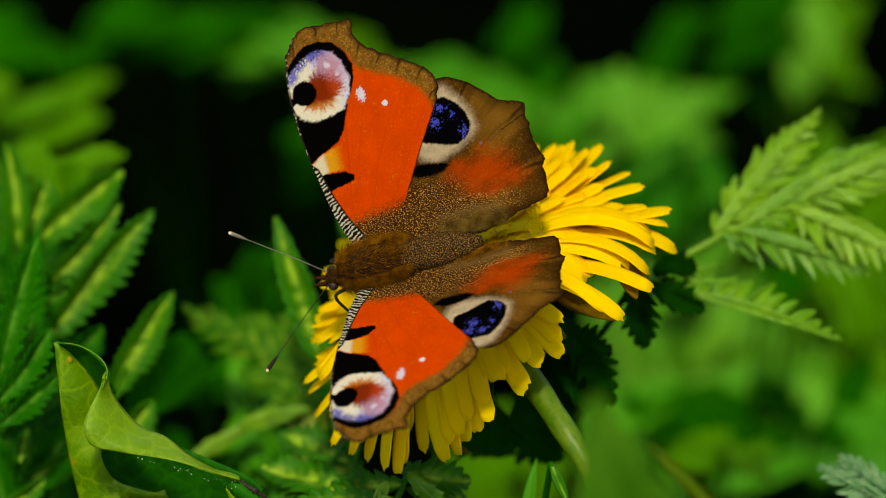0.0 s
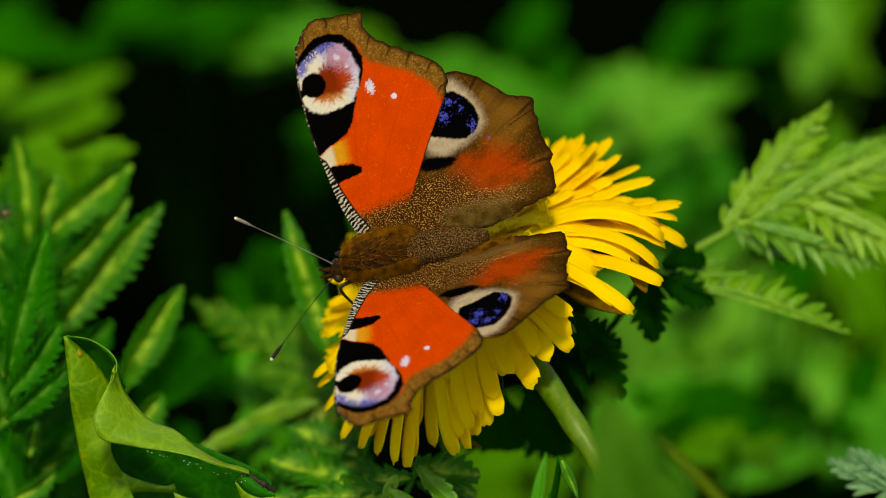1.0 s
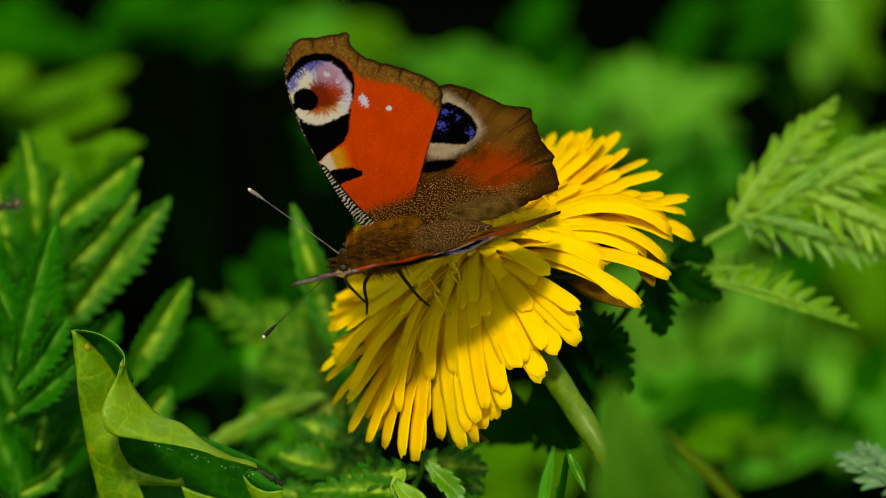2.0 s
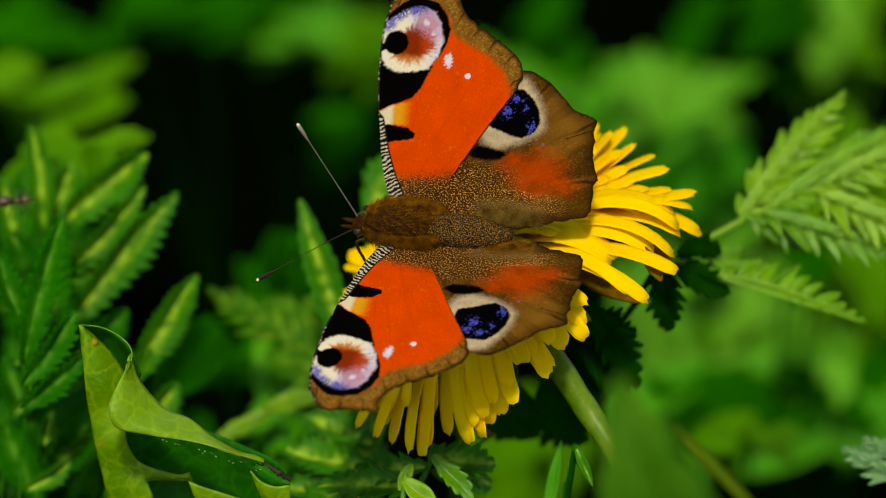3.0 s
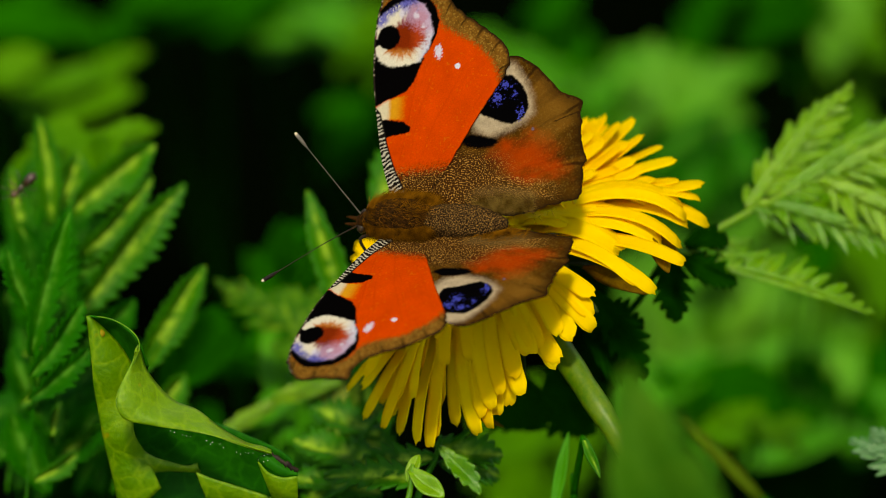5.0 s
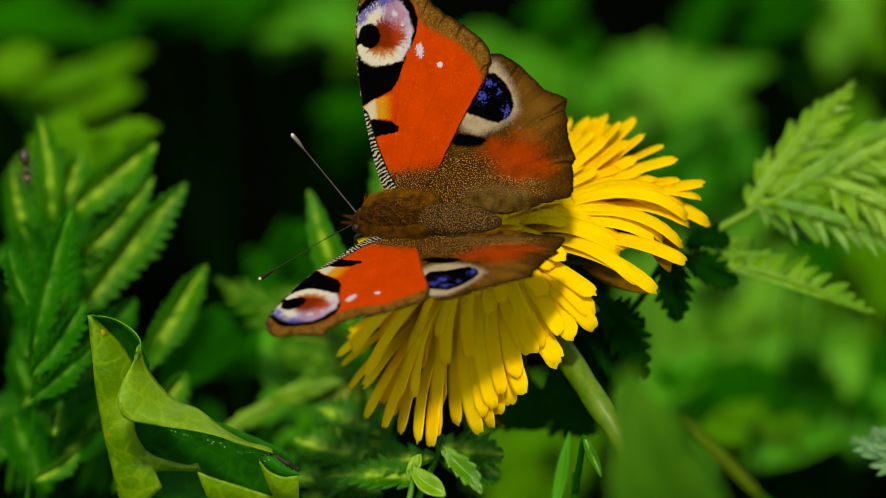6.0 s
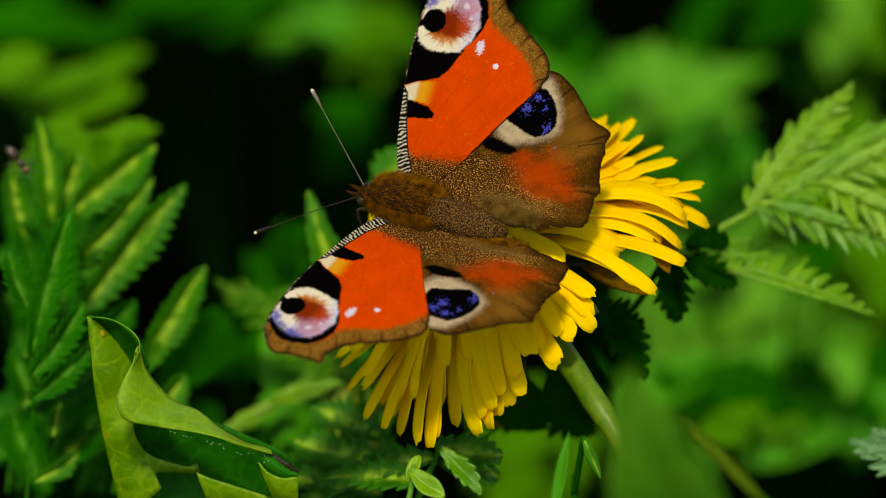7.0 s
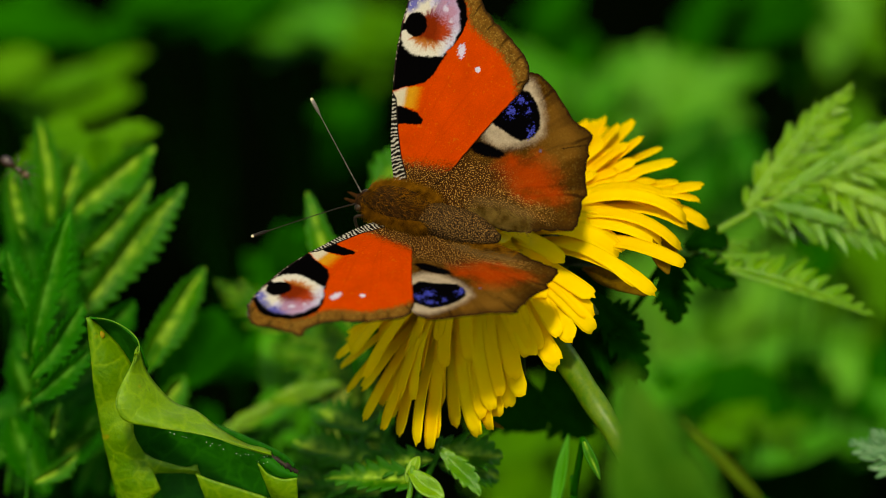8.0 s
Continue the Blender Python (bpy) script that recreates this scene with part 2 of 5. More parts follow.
def soil_material():
    m, nt, b = material("soil", 1.0, 0.0)
    big, fine = noise_node(nt, 14, 4), noise_node(nt, 240, 6, 0.7)
    # near-black tones: the shade beneath the plants is put into the soil colour
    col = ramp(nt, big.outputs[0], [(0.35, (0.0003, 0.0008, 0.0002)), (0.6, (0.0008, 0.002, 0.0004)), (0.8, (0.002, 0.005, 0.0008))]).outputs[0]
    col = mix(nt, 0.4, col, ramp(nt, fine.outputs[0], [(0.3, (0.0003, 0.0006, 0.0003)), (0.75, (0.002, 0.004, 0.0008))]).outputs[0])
    nt.links.new(col, b.inputs["Base Color"])
    bump(nt, b, fine.outputs[0], 0.8, 0.01)
    return m


SOIL = soil_material()


def painted_material(name, roughness=0.7):
    """Pigment from the colour attribute of the mesh; its alpha says where golden scales are strewn."""
    m, nt, b = material(name, roughness, 0.0)
    at = nt.nodes.new("ShaderNodeAttribute")
    at.attribute_name = "pigment"
    fine = noise_node(nt, 5200, 3, 0.6)
    dots = noise_node(nt, 6600, 1, 0.4, stretch=(0.8, 1.2, 1))
    g = ramp(nt, fine.outputs[0], [(0.3, (0.80, 0.80, 0.80)), (0.7, (1.0, 1.0, 1.0))]).outputs[0]
    col = mix(nt, 1.0, at.outputs[0], g, "MULTIPLY")
    strewn = nt.nodes.new("ShaderNodeMath")
    strewn.operation = "MULTIPLY"
    nt.links.new(ramp(nt, dots.outputs[0], [(0.575, (0, 0, 0)), (0.63, (1, 1, 1))]).outputs[0], strewn.inputs[0])
    nt.links.new(at.outputs["Alpha"], strewn.inputs[1])
    col = mix(nt, strewn.outputs[0], col, (0.38, 0.20, 0.05))
    nt.links.new(col, b.inputs["Base Color"])
    bump(nt, b, fine.outputs[0], 0.15, 0.0001)
    tr = nt.nodes.new("ShaderNodeBsdfTranslucent")
    nt.links.new(col, tr.inputs[0])
    ms = nt.nodes.new("ShaderNodeMixShader")
    ms.inputs[0].default_value = 0.22
    nt.links.new(b.outputs[0], ms.inputs[1])
    nt.links.new(tr.outputs[0], ms.inputs[2])
    nt.links.new(ms.outputs[0], nt.nodes["Material Output"].inputs[0])
    return m


WING = painted_material("wing_scales")


def plain_material(name, a, b_, scale, rough=0.6, spec=0.3, relief=0.3, lo=0.33, hi=0.67):
    m, nt, b = material(name, rough, spec)
    a, b_ = (tuple(0.72 * v for v in c) for c in (a, b_))
    n = noise_node(nt, scale, 5, 0.65)
    nt.links.new(ramp(nt, n.outputs[0], [(lo, a), (hi, b_)]).outputs[0], b.inputs["Base Color"])
    bump(nt, b, n.outputs[0], relief, 0.0003)
    return m


STYLE = plain_material("style", (0.95, 0.50, 0.003), (1.0, 0.75, 0.006), 900, 0.6, 0.1)
FUR_DARK = plain_material("dark_fur", (0.008, 0.004, 0.001), (0.06, 0.022, 0.004), 1500, 0.9, 0.03, 0.8)
FUR = plain_material("golden_fur", (0.030, 0.009, 0.0006), (0.34, 0.135, 0.009), 800, 0.8, 0.0)
FRINGE = plain_material("pale_hair", (0.10, 0.05, 0.005), (0.38, 0.23, 0.05), 700, 0.8, 0.0)
ABDOMEN = plain_material("abdomen_scales", (0.014, 0.006, 0.002), (0.36, 0.19, 0.05), 6500, 0.8, 0.03, 0.4, 0.495, 0.66)
EYE = plain_material("insect_eye", (0.012, 0.008, 0.005), (0.05, 0.03, 0.015), 2000, 0.35, 0.15)
CHITIN = plain_material("dark_chitin", (0.008, 0.006, 0.004), (0.035, 0.022, 0.012), 1500, 0.5, 0.12)
ANTENNA = plain_material("antenna_shaft", (0.05, 0.04, 0.03), (0.30, 0.26, 0.20), 2500, 0.5, 0.4)
CREAM_TIP = plain_material("antenna_tip", (0.65, 0.50, 0.28), (0.85, 0.72, 0.48), 2500, 0.5, 0.3)
DROPS = plain_material("water_drop", (0.25, 0.35, 0.2), (0.6, 0.68, 0.5), 900, 0.08, 1.0, 0.0)
BLEMISH = plain_material("blemish", (0.24, 0.22, 0.006), (0.42, 0.24, 0.01), 1200, 0.6, 0.1)
WITHERED = leaf_material("withered_floret", (0.06, 0.035, 0.002), (0.16, 0.085, 0.004), (0.34, 0.20, 0.006), 400, spec=0.02)
ANT_BODY = plain_material("ant_skin", (0.02, 0.010, 0.005), (0.07, 0.03, 0.012), 900, 0.35, 0.5)
ANT_TAN = plain_material("ant_abdomen", (0.06, 0.03, 0.012), (0.16, 0.08, 0.03), 900, 0.35, 0.5)

# ---- ground ----
def make_ground():
    """One sheet of soil, coloured dark as shade, out to the horizon, finely uneven near the plants."""
    verts, faces = [], []
    xs = [-60, -12, -3] + [i * 0.05 for i in range(-24, 25)] + [3, 12, 60]
    ys = [-60, -12, -3] + [i * 0.05 for i in range(-24, 37)] + [4, 12, 60]
    for y in ys:
        for x in xs:
            near = abs(x) < 1.3 and -1.3 < y < 1.9
            verts.append(Vector((x, y, 0.02 * noise.noise(Vector((x * 6, y * 6, 0))) if near else 0.0)))
    w = len(xs)
    for j in range(len(ys) - 1):
        for i in range(w - 1):
            faces.append((j * w + i, j * w + i + 1, (j + 1) * w + i + 1, (j + 1) * w + i))
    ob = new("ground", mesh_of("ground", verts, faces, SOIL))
    tagged(ob, "soil with the shade of the plants put into its near-black colour", "ground", kind="structure")


make_ground()


# ---- far weeds, out of focus ----
def weed(label, mat, centre, spread, count, size, seed, aim=(0.2, 1.0)):
    """A weed rooted in the soil: a loose spray of leaves about a point of the bank."""
    rng = random.Random(seed)
    mid = bank(centre[0], centre[1] - 10, centre[2] - 45)
    ob = thing("weed_plant", (mid.x, mid.y, 0.0), label, "weed", "weeds behind the flower")
    for i in range(round(count * 1.4)):
        a = [c + rng.uniform(-1, 1) * s for c, s in zip(centre, (*spread, 14))]
        d = Vector((aim[0] + rng.uniform(-0.8, 0.8), aim[1] + rng.uniform(-0.7, 0.5), 0)).normalized() * size * rng.uniform(0.6, 1.25)
        a = [a[0] - d.x / 2, a[1] - d.y / 2, a[2]]
        tip = (a[0] + d.x, a[1] + d.y, a[2] + rng.uniform(-8, 8))
        leaf_between("leaf", a, tip, size * rng.uniform(0.30, 0.50), mat, ob, bend=0.10, fold=0.2, seed=seed * 17 + i, thickness=0.4,
                     normal=(rng.uniform(-0.5, 0.3), rng.uniform(0.2, 0.8), 0.8), lobes=rng.choice((0, 0, 5)) if centre[2] > -180 else 0, depth=0.3)
        pa = bank(*a) - ob.location
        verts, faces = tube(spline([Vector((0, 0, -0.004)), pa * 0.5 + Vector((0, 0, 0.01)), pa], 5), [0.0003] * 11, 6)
        # stalks take the near-black green, so they pass for shaded ones
        part("stalk", verts, faces, SHADE_GREEN, ob)
    return ob


SPOTTED = leaf_material("spotted_leaf", (0.02, 0.10, 0.001), (0.07, 0.20, 0.003), (0.26, 0.30, 0.05), 160, spec=0.1)
OLIVE = leaf_material("olive_leaf", (0.030, 0.14, 0.001), (0.06, 0.22, 0.002), (0.11, 0.30, 0.006), 25, spec=0.05)
weed("olive green leaves in the light behind the ferns", OLIVE, (-76.3, 25.1, -190), (9, 4), 8, 15, 1, (1.0, 0.25))
weed("yellowish green leaves close behind the fern", OLIVE, (-60.6, 10.3, -80), (6, 3), 7, 12, 3, (0.8, 0.5))
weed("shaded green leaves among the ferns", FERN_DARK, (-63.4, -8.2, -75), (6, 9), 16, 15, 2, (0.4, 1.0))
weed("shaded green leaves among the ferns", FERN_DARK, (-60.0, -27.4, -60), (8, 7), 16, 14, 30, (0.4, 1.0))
weed("dark leaves in shade far behind", BROAD_SHADE, (-89.4, 43.7, -290), (10, 6), 9, 20, 4, (1.0, 0.4))
weed("dark leaves in shade far behind", BROAD_SHADE, (-57.2, 45.5, -300), (14, 3), 10, 20, 5, (1.0, 0.4))
weed("dull green leaves in the gap behind the folded leaf", BROAD_SHADE, (-32.4, -8.4, -150), (5, 5), 6, 14, 26)
weed("olive green leaves behind the butterfly", OLIVE, (-22.5, 39.3, -310), (6, 4), 11, 14, 6, (0.8, 0.5))
weed("green leaves behind the butterfly's wing tip", BROAD, (-37.0, 42.5, -310), (6, 4), 7, 16, 40, (1.0, 0.3))
weed("dark green leaves in the shade behind the butterfly", BROAD_SHADE, (-26.5, 19.5, -310), (3, 6), 4, 14, 41, (0.4, 0.9))
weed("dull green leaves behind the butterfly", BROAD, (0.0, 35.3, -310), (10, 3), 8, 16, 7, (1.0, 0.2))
weed("dull green leaves far behind the flower", BROAD_SHADE, (16.9, 40.1, -310), (4, 7), 10, 18, 8, (0.2, 1.0))
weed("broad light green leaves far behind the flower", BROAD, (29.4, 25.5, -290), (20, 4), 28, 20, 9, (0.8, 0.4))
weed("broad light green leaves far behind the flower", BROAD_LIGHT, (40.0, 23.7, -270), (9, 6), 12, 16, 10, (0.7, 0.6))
weed("dull green leaves far behind the flower", BROAD_SHADE, (48.9, 42.5, -310), (3, 7), 8, 16, 11, (0.1, 1.0))
weed("upright dull green blades far behind", BROAD_SHADE, (66.4, 46.1, -310), (4, 6), 6, 20, 31, (0.05, 1.0))
weed("upright olive green blades far behind", OLIVE, (79.3, 41.1, -310), (5, 7), 13, 24, 12, (0.05, 1.0))
weed("pale green blades in the light far behind", BROAD_LIGHT, (74.3, 44.0, -310), (3, 5), 5, 20, 43, (0.05, 1.0))
weed("olive green leaves behind the light fern, out of focus", OLIVE, (77.9, 8.0, -235), (8, 7), 12, 20, 13)
weed("dull green leaves close behind the flower", FERN_DARK, (44.0, 9.6, -210), (7, 5), 8, 16, 32)
weed("light green leaves below the fern, out of focus", BROAD_LIGHT, (42.1, -14.9, -230), (8, 13), 26, 26, 14, (0.2, 1.0))
weed("olive green leaves below the fern, out of focus", BROAD_LIGHT, (64.7, -21.7, -240), (13, 9), 34, 24, 15, (0.5, 0.8))
weed("pale leaf catching the sun, out of focus", BROAD_LIGHT, (68.1, -24.7, -190), (3, 3), 3, 8, 16, (0.6, 0.7))
weed("olive brown upright blades, out of focus", OLIVE, (76.6, -14.7, -220), (2, 12), 7, 24, 17, (0.1, 1.0))
weed("dark leaves low in the shade, out of focus", BROAD_SHADE, (57.6, -5.7, -170), (3, 3), 3, 10, 27)
weed("dark leaves low behind the fern, out of focus", BROAD_SHADE, (54.9, -31.8, -200), (18, 4), 14, 20, 18, (1.0, 0.1))
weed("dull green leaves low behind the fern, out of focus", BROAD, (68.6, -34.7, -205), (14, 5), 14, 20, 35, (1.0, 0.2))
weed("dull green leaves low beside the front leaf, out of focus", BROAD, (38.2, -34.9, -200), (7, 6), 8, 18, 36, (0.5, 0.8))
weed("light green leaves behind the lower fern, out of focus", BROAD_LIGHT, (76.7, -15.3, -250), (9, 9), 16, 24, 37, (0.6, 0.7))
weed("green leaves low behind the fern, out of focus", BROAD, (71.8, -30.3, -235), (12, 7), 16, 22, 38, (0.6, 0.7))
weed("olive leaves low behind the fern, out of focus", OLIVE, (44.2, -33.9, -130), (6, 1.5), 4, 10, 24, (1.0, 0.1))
weed("dull green leaves low between the stems", BROAD_SHADE, (-39.1, -20.8, -150), (9, 4), 6, 14, 20, (1.0, 0.3))
weed("dull green leaves low between the stems", BROAD_SHADE, (-38.9, -39.7, -120), (8, 5), 6, 16, 21)
weed("olive green leaves low under the flower", OLIVE, (10.5, -44.0, -210), (7, 7), 22, 18, 22, (0.1, 1.0))
weed("fresh green leaves low under the flower, out of focus", BROAD, (-23.0, -25.0, -85), (8, 10), 15, 13, 42, (0.5, 0.8))
weed("spotted pale brown leaves behind the flower head", SPOTTED, (-17.5, -26.8, -50), (3, 4), 9, 7, 33, (0.5, 0.8))


# ---- fern fronds ----
def comb(length, width, count, one_sided=False, seed=0, slim=0.32, lean=48):
    """A deeply cut fern leaflet along +y: a rib, a narrow web beside it, and pointed lobes that lean forward out of the web."""
    rng = random.Random(seed)
    verts, faces = tube([Vector((0, length * k / 8, -0.006 * length * k * k / 8)) for k in range(9)], [0.3 - 0.03 * k for k in range(9)], 6)
    verts = list(verts)
    rib = [1.0] * len(verts)

    def reach(t):
        return 0.5 * width * max(0.12, math.sin(math.pi * min(1, t ** 0.7 * 0.9 + 0.1))) ** 0.8

    def add(v, f, m, values):
        n = len(verts)
        verts.extend(m @ q for q in v)
        faces.extend(tuple(k + n for k in q) for q in f)
        rib.extend(values)

    web = []
    for k in range(17):
        t = k / 16
        for c in (-1, -0.5, 0, 0.5, 1):
            if one_sided and c > 0:
                c *= 0.25
            web.append(Vector((c * 0.20 * reach(t) + (0.0005 if c else 0), length * t + 0.3 * abs(c) * reach(t), -0.048 * length * t * t + 0.12 + 0.22 * abs(c) * reach(t))))
    wf = [(r * 5 + k, r * 5 + k + 1, r * 5 + k + 6, r * 5 + k + 5) for r in range(16) for k in range(4)]
    v, f = thick(web, wf, 0.12)
    add(v, f, Matrix(), [0.7] * len(v))
    for i in range(count):
        t = (i + 0.4) / count
        long = reach(t)
        for sgn in ((-1,) if one_sided else (1, -1)):
            v, f = leaf_sheet(long * rng.uniform(0.9, 1.15) * 1.25, long * slim + 0.35, 0, fold=0.8, bend=0.15, lean=0.3, seed=seed + i, taper=0.55)
            v, f = thick(v[:], f, 0.15)
            m = pose(0, length * t, -0.006 * length * 8 * t * t, 0, sgn * rng.uniform(-22, 32), -sgn * (lean - 0.4 * lean * t + rng.uniform(-6, 6)))
            add(v, f, m, rib_of(len(v)))
    return verts, faces, rib


def frond(label, mat, rachis, leaflets, lobes=9, depth=0.55, normal=(-0.15, 0.45, 0.85), radius=(0.55, 0.3), cut=0, fold=0.45, taper=0.8, one_sided=False, slim=0.32, lean=48, tilt=0.0):
    """A fern frond: its midrib and its leaflets, each from its foot to its tip with its width; cut ones are combs of lobes; tilt turns each about its own midrib."""
    ob = thing("fern_frond", bank(*rachis[0]), label, "fern", "fern fronds")
    stalk("midrib", rachis, radius, mat, ob)
    for i, (a, b, width, *rest) in enumerate(leaflets):
        nn = normal
        if tilt:
            d = Vector((b[0] - a[0], b[1] - a[1], 0)).normalized()
            lean_by = tilt * (0.8 + 0.4 * math.sin(7.3 * i))
            nn = (d.y * math.sin(lean_by), -d.x * math.sin(lean_by), math.cos(lean_by))
        if cut:
            p0, p1 = bank(*a), bank(*b)
            m = along(p0, p1, bank_dir(*nn))
            v, f, rib = comb((p1 - p0).length / MM, width, rest[0] if rest else cut, one_sided, 11 + i, slim, lean)
            set_rib(part("leaflet", [m @ (q * MM) - ob.location for q in v], f, mat, ob), rib)
            continue
        leaf_between("leaflet", a, b, width, mat, ob, lobes=rest[0] if rest else lobes, depth=depth, fold=fold,
                     bend=0.06, side=0.03 * (1 if i % 2 else -1), seed=11 + i, normal=nn, taper=taper)
    return ob


frond("fresh green fern frond with narrow pointed leaflets, out of focus", FERN,
      [(-64.6, -37.2, -40), (-63.1, -26.3, -40), (-59.9, -13.9, -40), (-56.8, -3.0, -40), (-55.3, 3.3, -40)],
      [((-56.5, 0.9, -44), (-44.3, 10.6, -46), 6.2, 11), ((-55.9, -6.1, -42), (-44.6, 6.3, -44), 4.5, 11), ((-54.1, -12.2, -38), (-39.5, 5.1, -40), 6.2, 13),
       ((-61.8, -18.0, -36), (-54.1, -13.0, -38), 4.0, 10), ((-61.8, -24.8, -34), (-50.2, -16.2, -36), 3.8, 12), ((-58.9, 0.2, -44), (-61.1, 15.0, -46), 4.2, 12),
       ((-61.8, -4.5, -42), (-64.4, 8.0, -44), 4.0, 10), ((-58.3, 1.7, -46), (-55.4, 9.7, -48), 5.0, 10), ((-57.7, -32.1, -34), (-47.9, -27.6, -36), 4.2, 11)],
      depth=0.40, fold=0.9, tilt=0.32, radius=(0.3, 0.2))
# this frond's shade comes from the darker fern colour
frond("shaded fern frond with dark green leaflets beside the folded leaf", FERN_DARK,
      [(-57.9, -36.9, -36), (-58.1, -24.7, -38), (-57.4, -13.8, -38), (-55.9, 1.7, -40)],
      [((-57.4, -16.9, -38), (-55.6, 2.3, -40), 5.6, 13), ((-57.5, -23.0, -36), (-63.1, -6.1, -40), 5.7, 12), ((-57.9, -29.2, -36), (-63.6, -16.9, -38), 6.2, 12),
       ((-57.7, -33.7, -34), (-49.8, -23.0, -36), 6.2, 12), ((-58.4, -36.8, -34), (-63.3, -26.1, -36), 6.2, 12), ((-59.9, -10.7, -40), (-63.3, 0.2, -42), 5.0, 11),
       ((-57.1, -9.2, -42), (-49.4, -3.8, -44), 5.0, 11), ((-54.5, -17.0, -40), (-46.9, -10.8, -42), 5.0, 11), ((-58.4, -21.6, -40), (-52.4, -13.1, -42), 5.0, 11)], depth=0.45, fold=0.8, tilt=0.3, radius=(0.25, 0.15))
frond("narrow sunlit fern leaflets in front of the shaded ones", FERN,
      [(-60.5, -40.7, -26), (-59.7, -31.6, -26), (-59.2, -22.6, -28), (-58.0, -10.5, -30)],
      [((-59.2, -21.1, -28), (-55.8, -5.9, -30), 3.2, 11), ((-59.0, -34.6, -26), (-53.2, -31.0, -28), 3.0, 10), ((-56.7, -28.6, -26), (-55.5, -24.0, -26), 2.2, 8)],
      depth=0.4, fold=0.9, tilt=0.3, radius=(0.2, 0.12))
# darker fern colour again paints these leaflets as shaded
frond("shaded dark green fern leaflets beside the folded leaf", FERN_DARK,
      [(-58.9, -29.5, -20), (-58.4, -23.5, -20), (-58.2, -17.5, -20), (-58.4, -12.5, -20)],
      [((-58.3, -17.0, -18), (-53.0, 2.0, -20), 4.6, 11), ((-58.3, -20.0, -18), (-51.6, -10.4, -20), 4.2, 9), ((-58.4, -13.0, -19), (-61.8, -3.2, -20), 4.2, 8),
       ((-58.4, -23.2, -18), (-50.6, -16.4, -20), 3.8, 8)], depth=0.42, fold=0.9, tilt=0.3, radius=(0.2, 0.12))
frond("fern frond leaning out from behind the folded leaf", FERN,
      [(-49.6, -37.1, -38), (-47.3, -27.8, -38), (-45.7, -20.8, -38), (-43.4, -16.1, -38)],
      [((-45.6, -20.0, -38), (-36.9, -6.1, -42), 5.4, 13), ((-46.5, -27.8, -38), (-39.7, -20.9, -40), 5.0, 11)], depth=0.42, fold=0.9, tilt=0.32)
frond("soft green fern frond behind the flower, out of focus", FERN,
      [(-38.2, -40.5, -62), (-30.8, -30.6, -60), (-22.7, -24.1, -60), (-16.9, -21.6, -58)],
      [((-19.5, -19.4, -62), (-37.7, -8.0, -66), 9.0, 9), ((-17.8, -21.7, -60), (-29.4, -17.7, -62), 7.0, 8), ((-18.0, -17.1, -66), (-29.7, -9.7, -70), 8.0, 8),
       ((-17.2, -14.6, -66), (-24.0, -9.7, -70), 6.0, 6)], cut=9)
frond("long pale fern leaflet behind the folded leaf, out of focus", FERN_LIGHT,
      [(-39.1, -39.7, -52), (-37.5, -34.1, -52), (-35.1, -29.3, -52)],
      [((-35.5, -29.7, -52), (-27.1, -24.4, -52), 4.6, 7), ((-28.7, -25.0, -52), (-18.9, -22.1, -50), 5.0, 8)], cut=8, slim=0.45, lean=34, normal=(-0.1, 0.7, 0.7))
frond("fern frond with broad leaflets low under the flower", FERN,
      [(-21.9, -40.7, -26), (-18.9, -34.6, -26), (-15.9, -30.1, -26), (-12.9, -25.7, -28)],
      [((-12.8, -32.2, -24), (-24.3, -28.7, -28), 8.0, 8), ((-12.7, -35.8, -22), (-25.7, -33.9, -26), 8.0, 8), ((-12.9, -28.7, -28), (-22.2, -24.4, -32), 7.0, 7),
       ((-15.7, -34.2, -20), (-24.9, -38.3, -24), 7.0, 7), ((-11.3, -33.1, -26), (-16.0, -26.5, -30), 7.0, 6)], depth=0.5, normal=(-0.1, 0.8, 0.6), fold=0.3)
frond("green lobed leaf in the shade under the flower", FERN,
      [(-8.0, -37.9, -10), (-6.9, -34.2, -10), (-5.1, -30.5, -10), (-4.4, -27.7, -12)],
      [((-5.5, -30.5, -10), (-15.5, -31.0, -14), 5.0, 6), ((-5.1, -29.2, -12), (3.8, -30.1, -14), 6.0, 6),
       ((-4.4, -31.5, -13), (3.4, -33.2, -16), 6.0, 6), ((-5.8, -33.4, -9), (-19.8, -32.9, -12), 5.0, 8)], depth=0.5)
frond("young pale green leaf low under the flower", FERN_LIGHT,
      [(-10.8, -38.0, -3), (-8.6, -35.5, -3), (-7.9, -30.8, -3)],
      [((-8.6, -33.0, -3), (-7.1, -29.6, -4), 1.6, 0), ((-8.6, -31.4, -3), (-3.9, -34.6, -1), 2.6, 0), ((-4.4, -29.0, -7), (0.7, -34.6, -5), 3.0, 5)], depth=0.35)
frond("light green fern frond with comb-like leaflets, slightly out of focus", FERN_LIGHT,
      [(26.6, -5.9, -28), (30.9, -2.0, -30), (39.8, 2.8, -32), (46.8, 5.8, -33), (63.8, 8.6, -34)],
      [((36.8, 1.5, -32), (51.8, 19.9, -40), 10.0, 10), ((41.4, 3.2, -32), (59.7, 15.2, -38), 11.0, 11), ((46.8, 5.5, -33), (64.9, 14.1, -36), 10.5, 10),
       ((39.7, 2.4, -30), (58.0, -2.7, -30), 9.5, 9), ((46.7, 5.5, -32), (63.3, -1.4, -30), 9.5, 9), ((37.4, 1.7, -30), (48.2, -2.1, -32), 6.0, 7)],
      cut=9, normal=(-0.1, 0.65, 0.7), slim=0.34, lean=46)
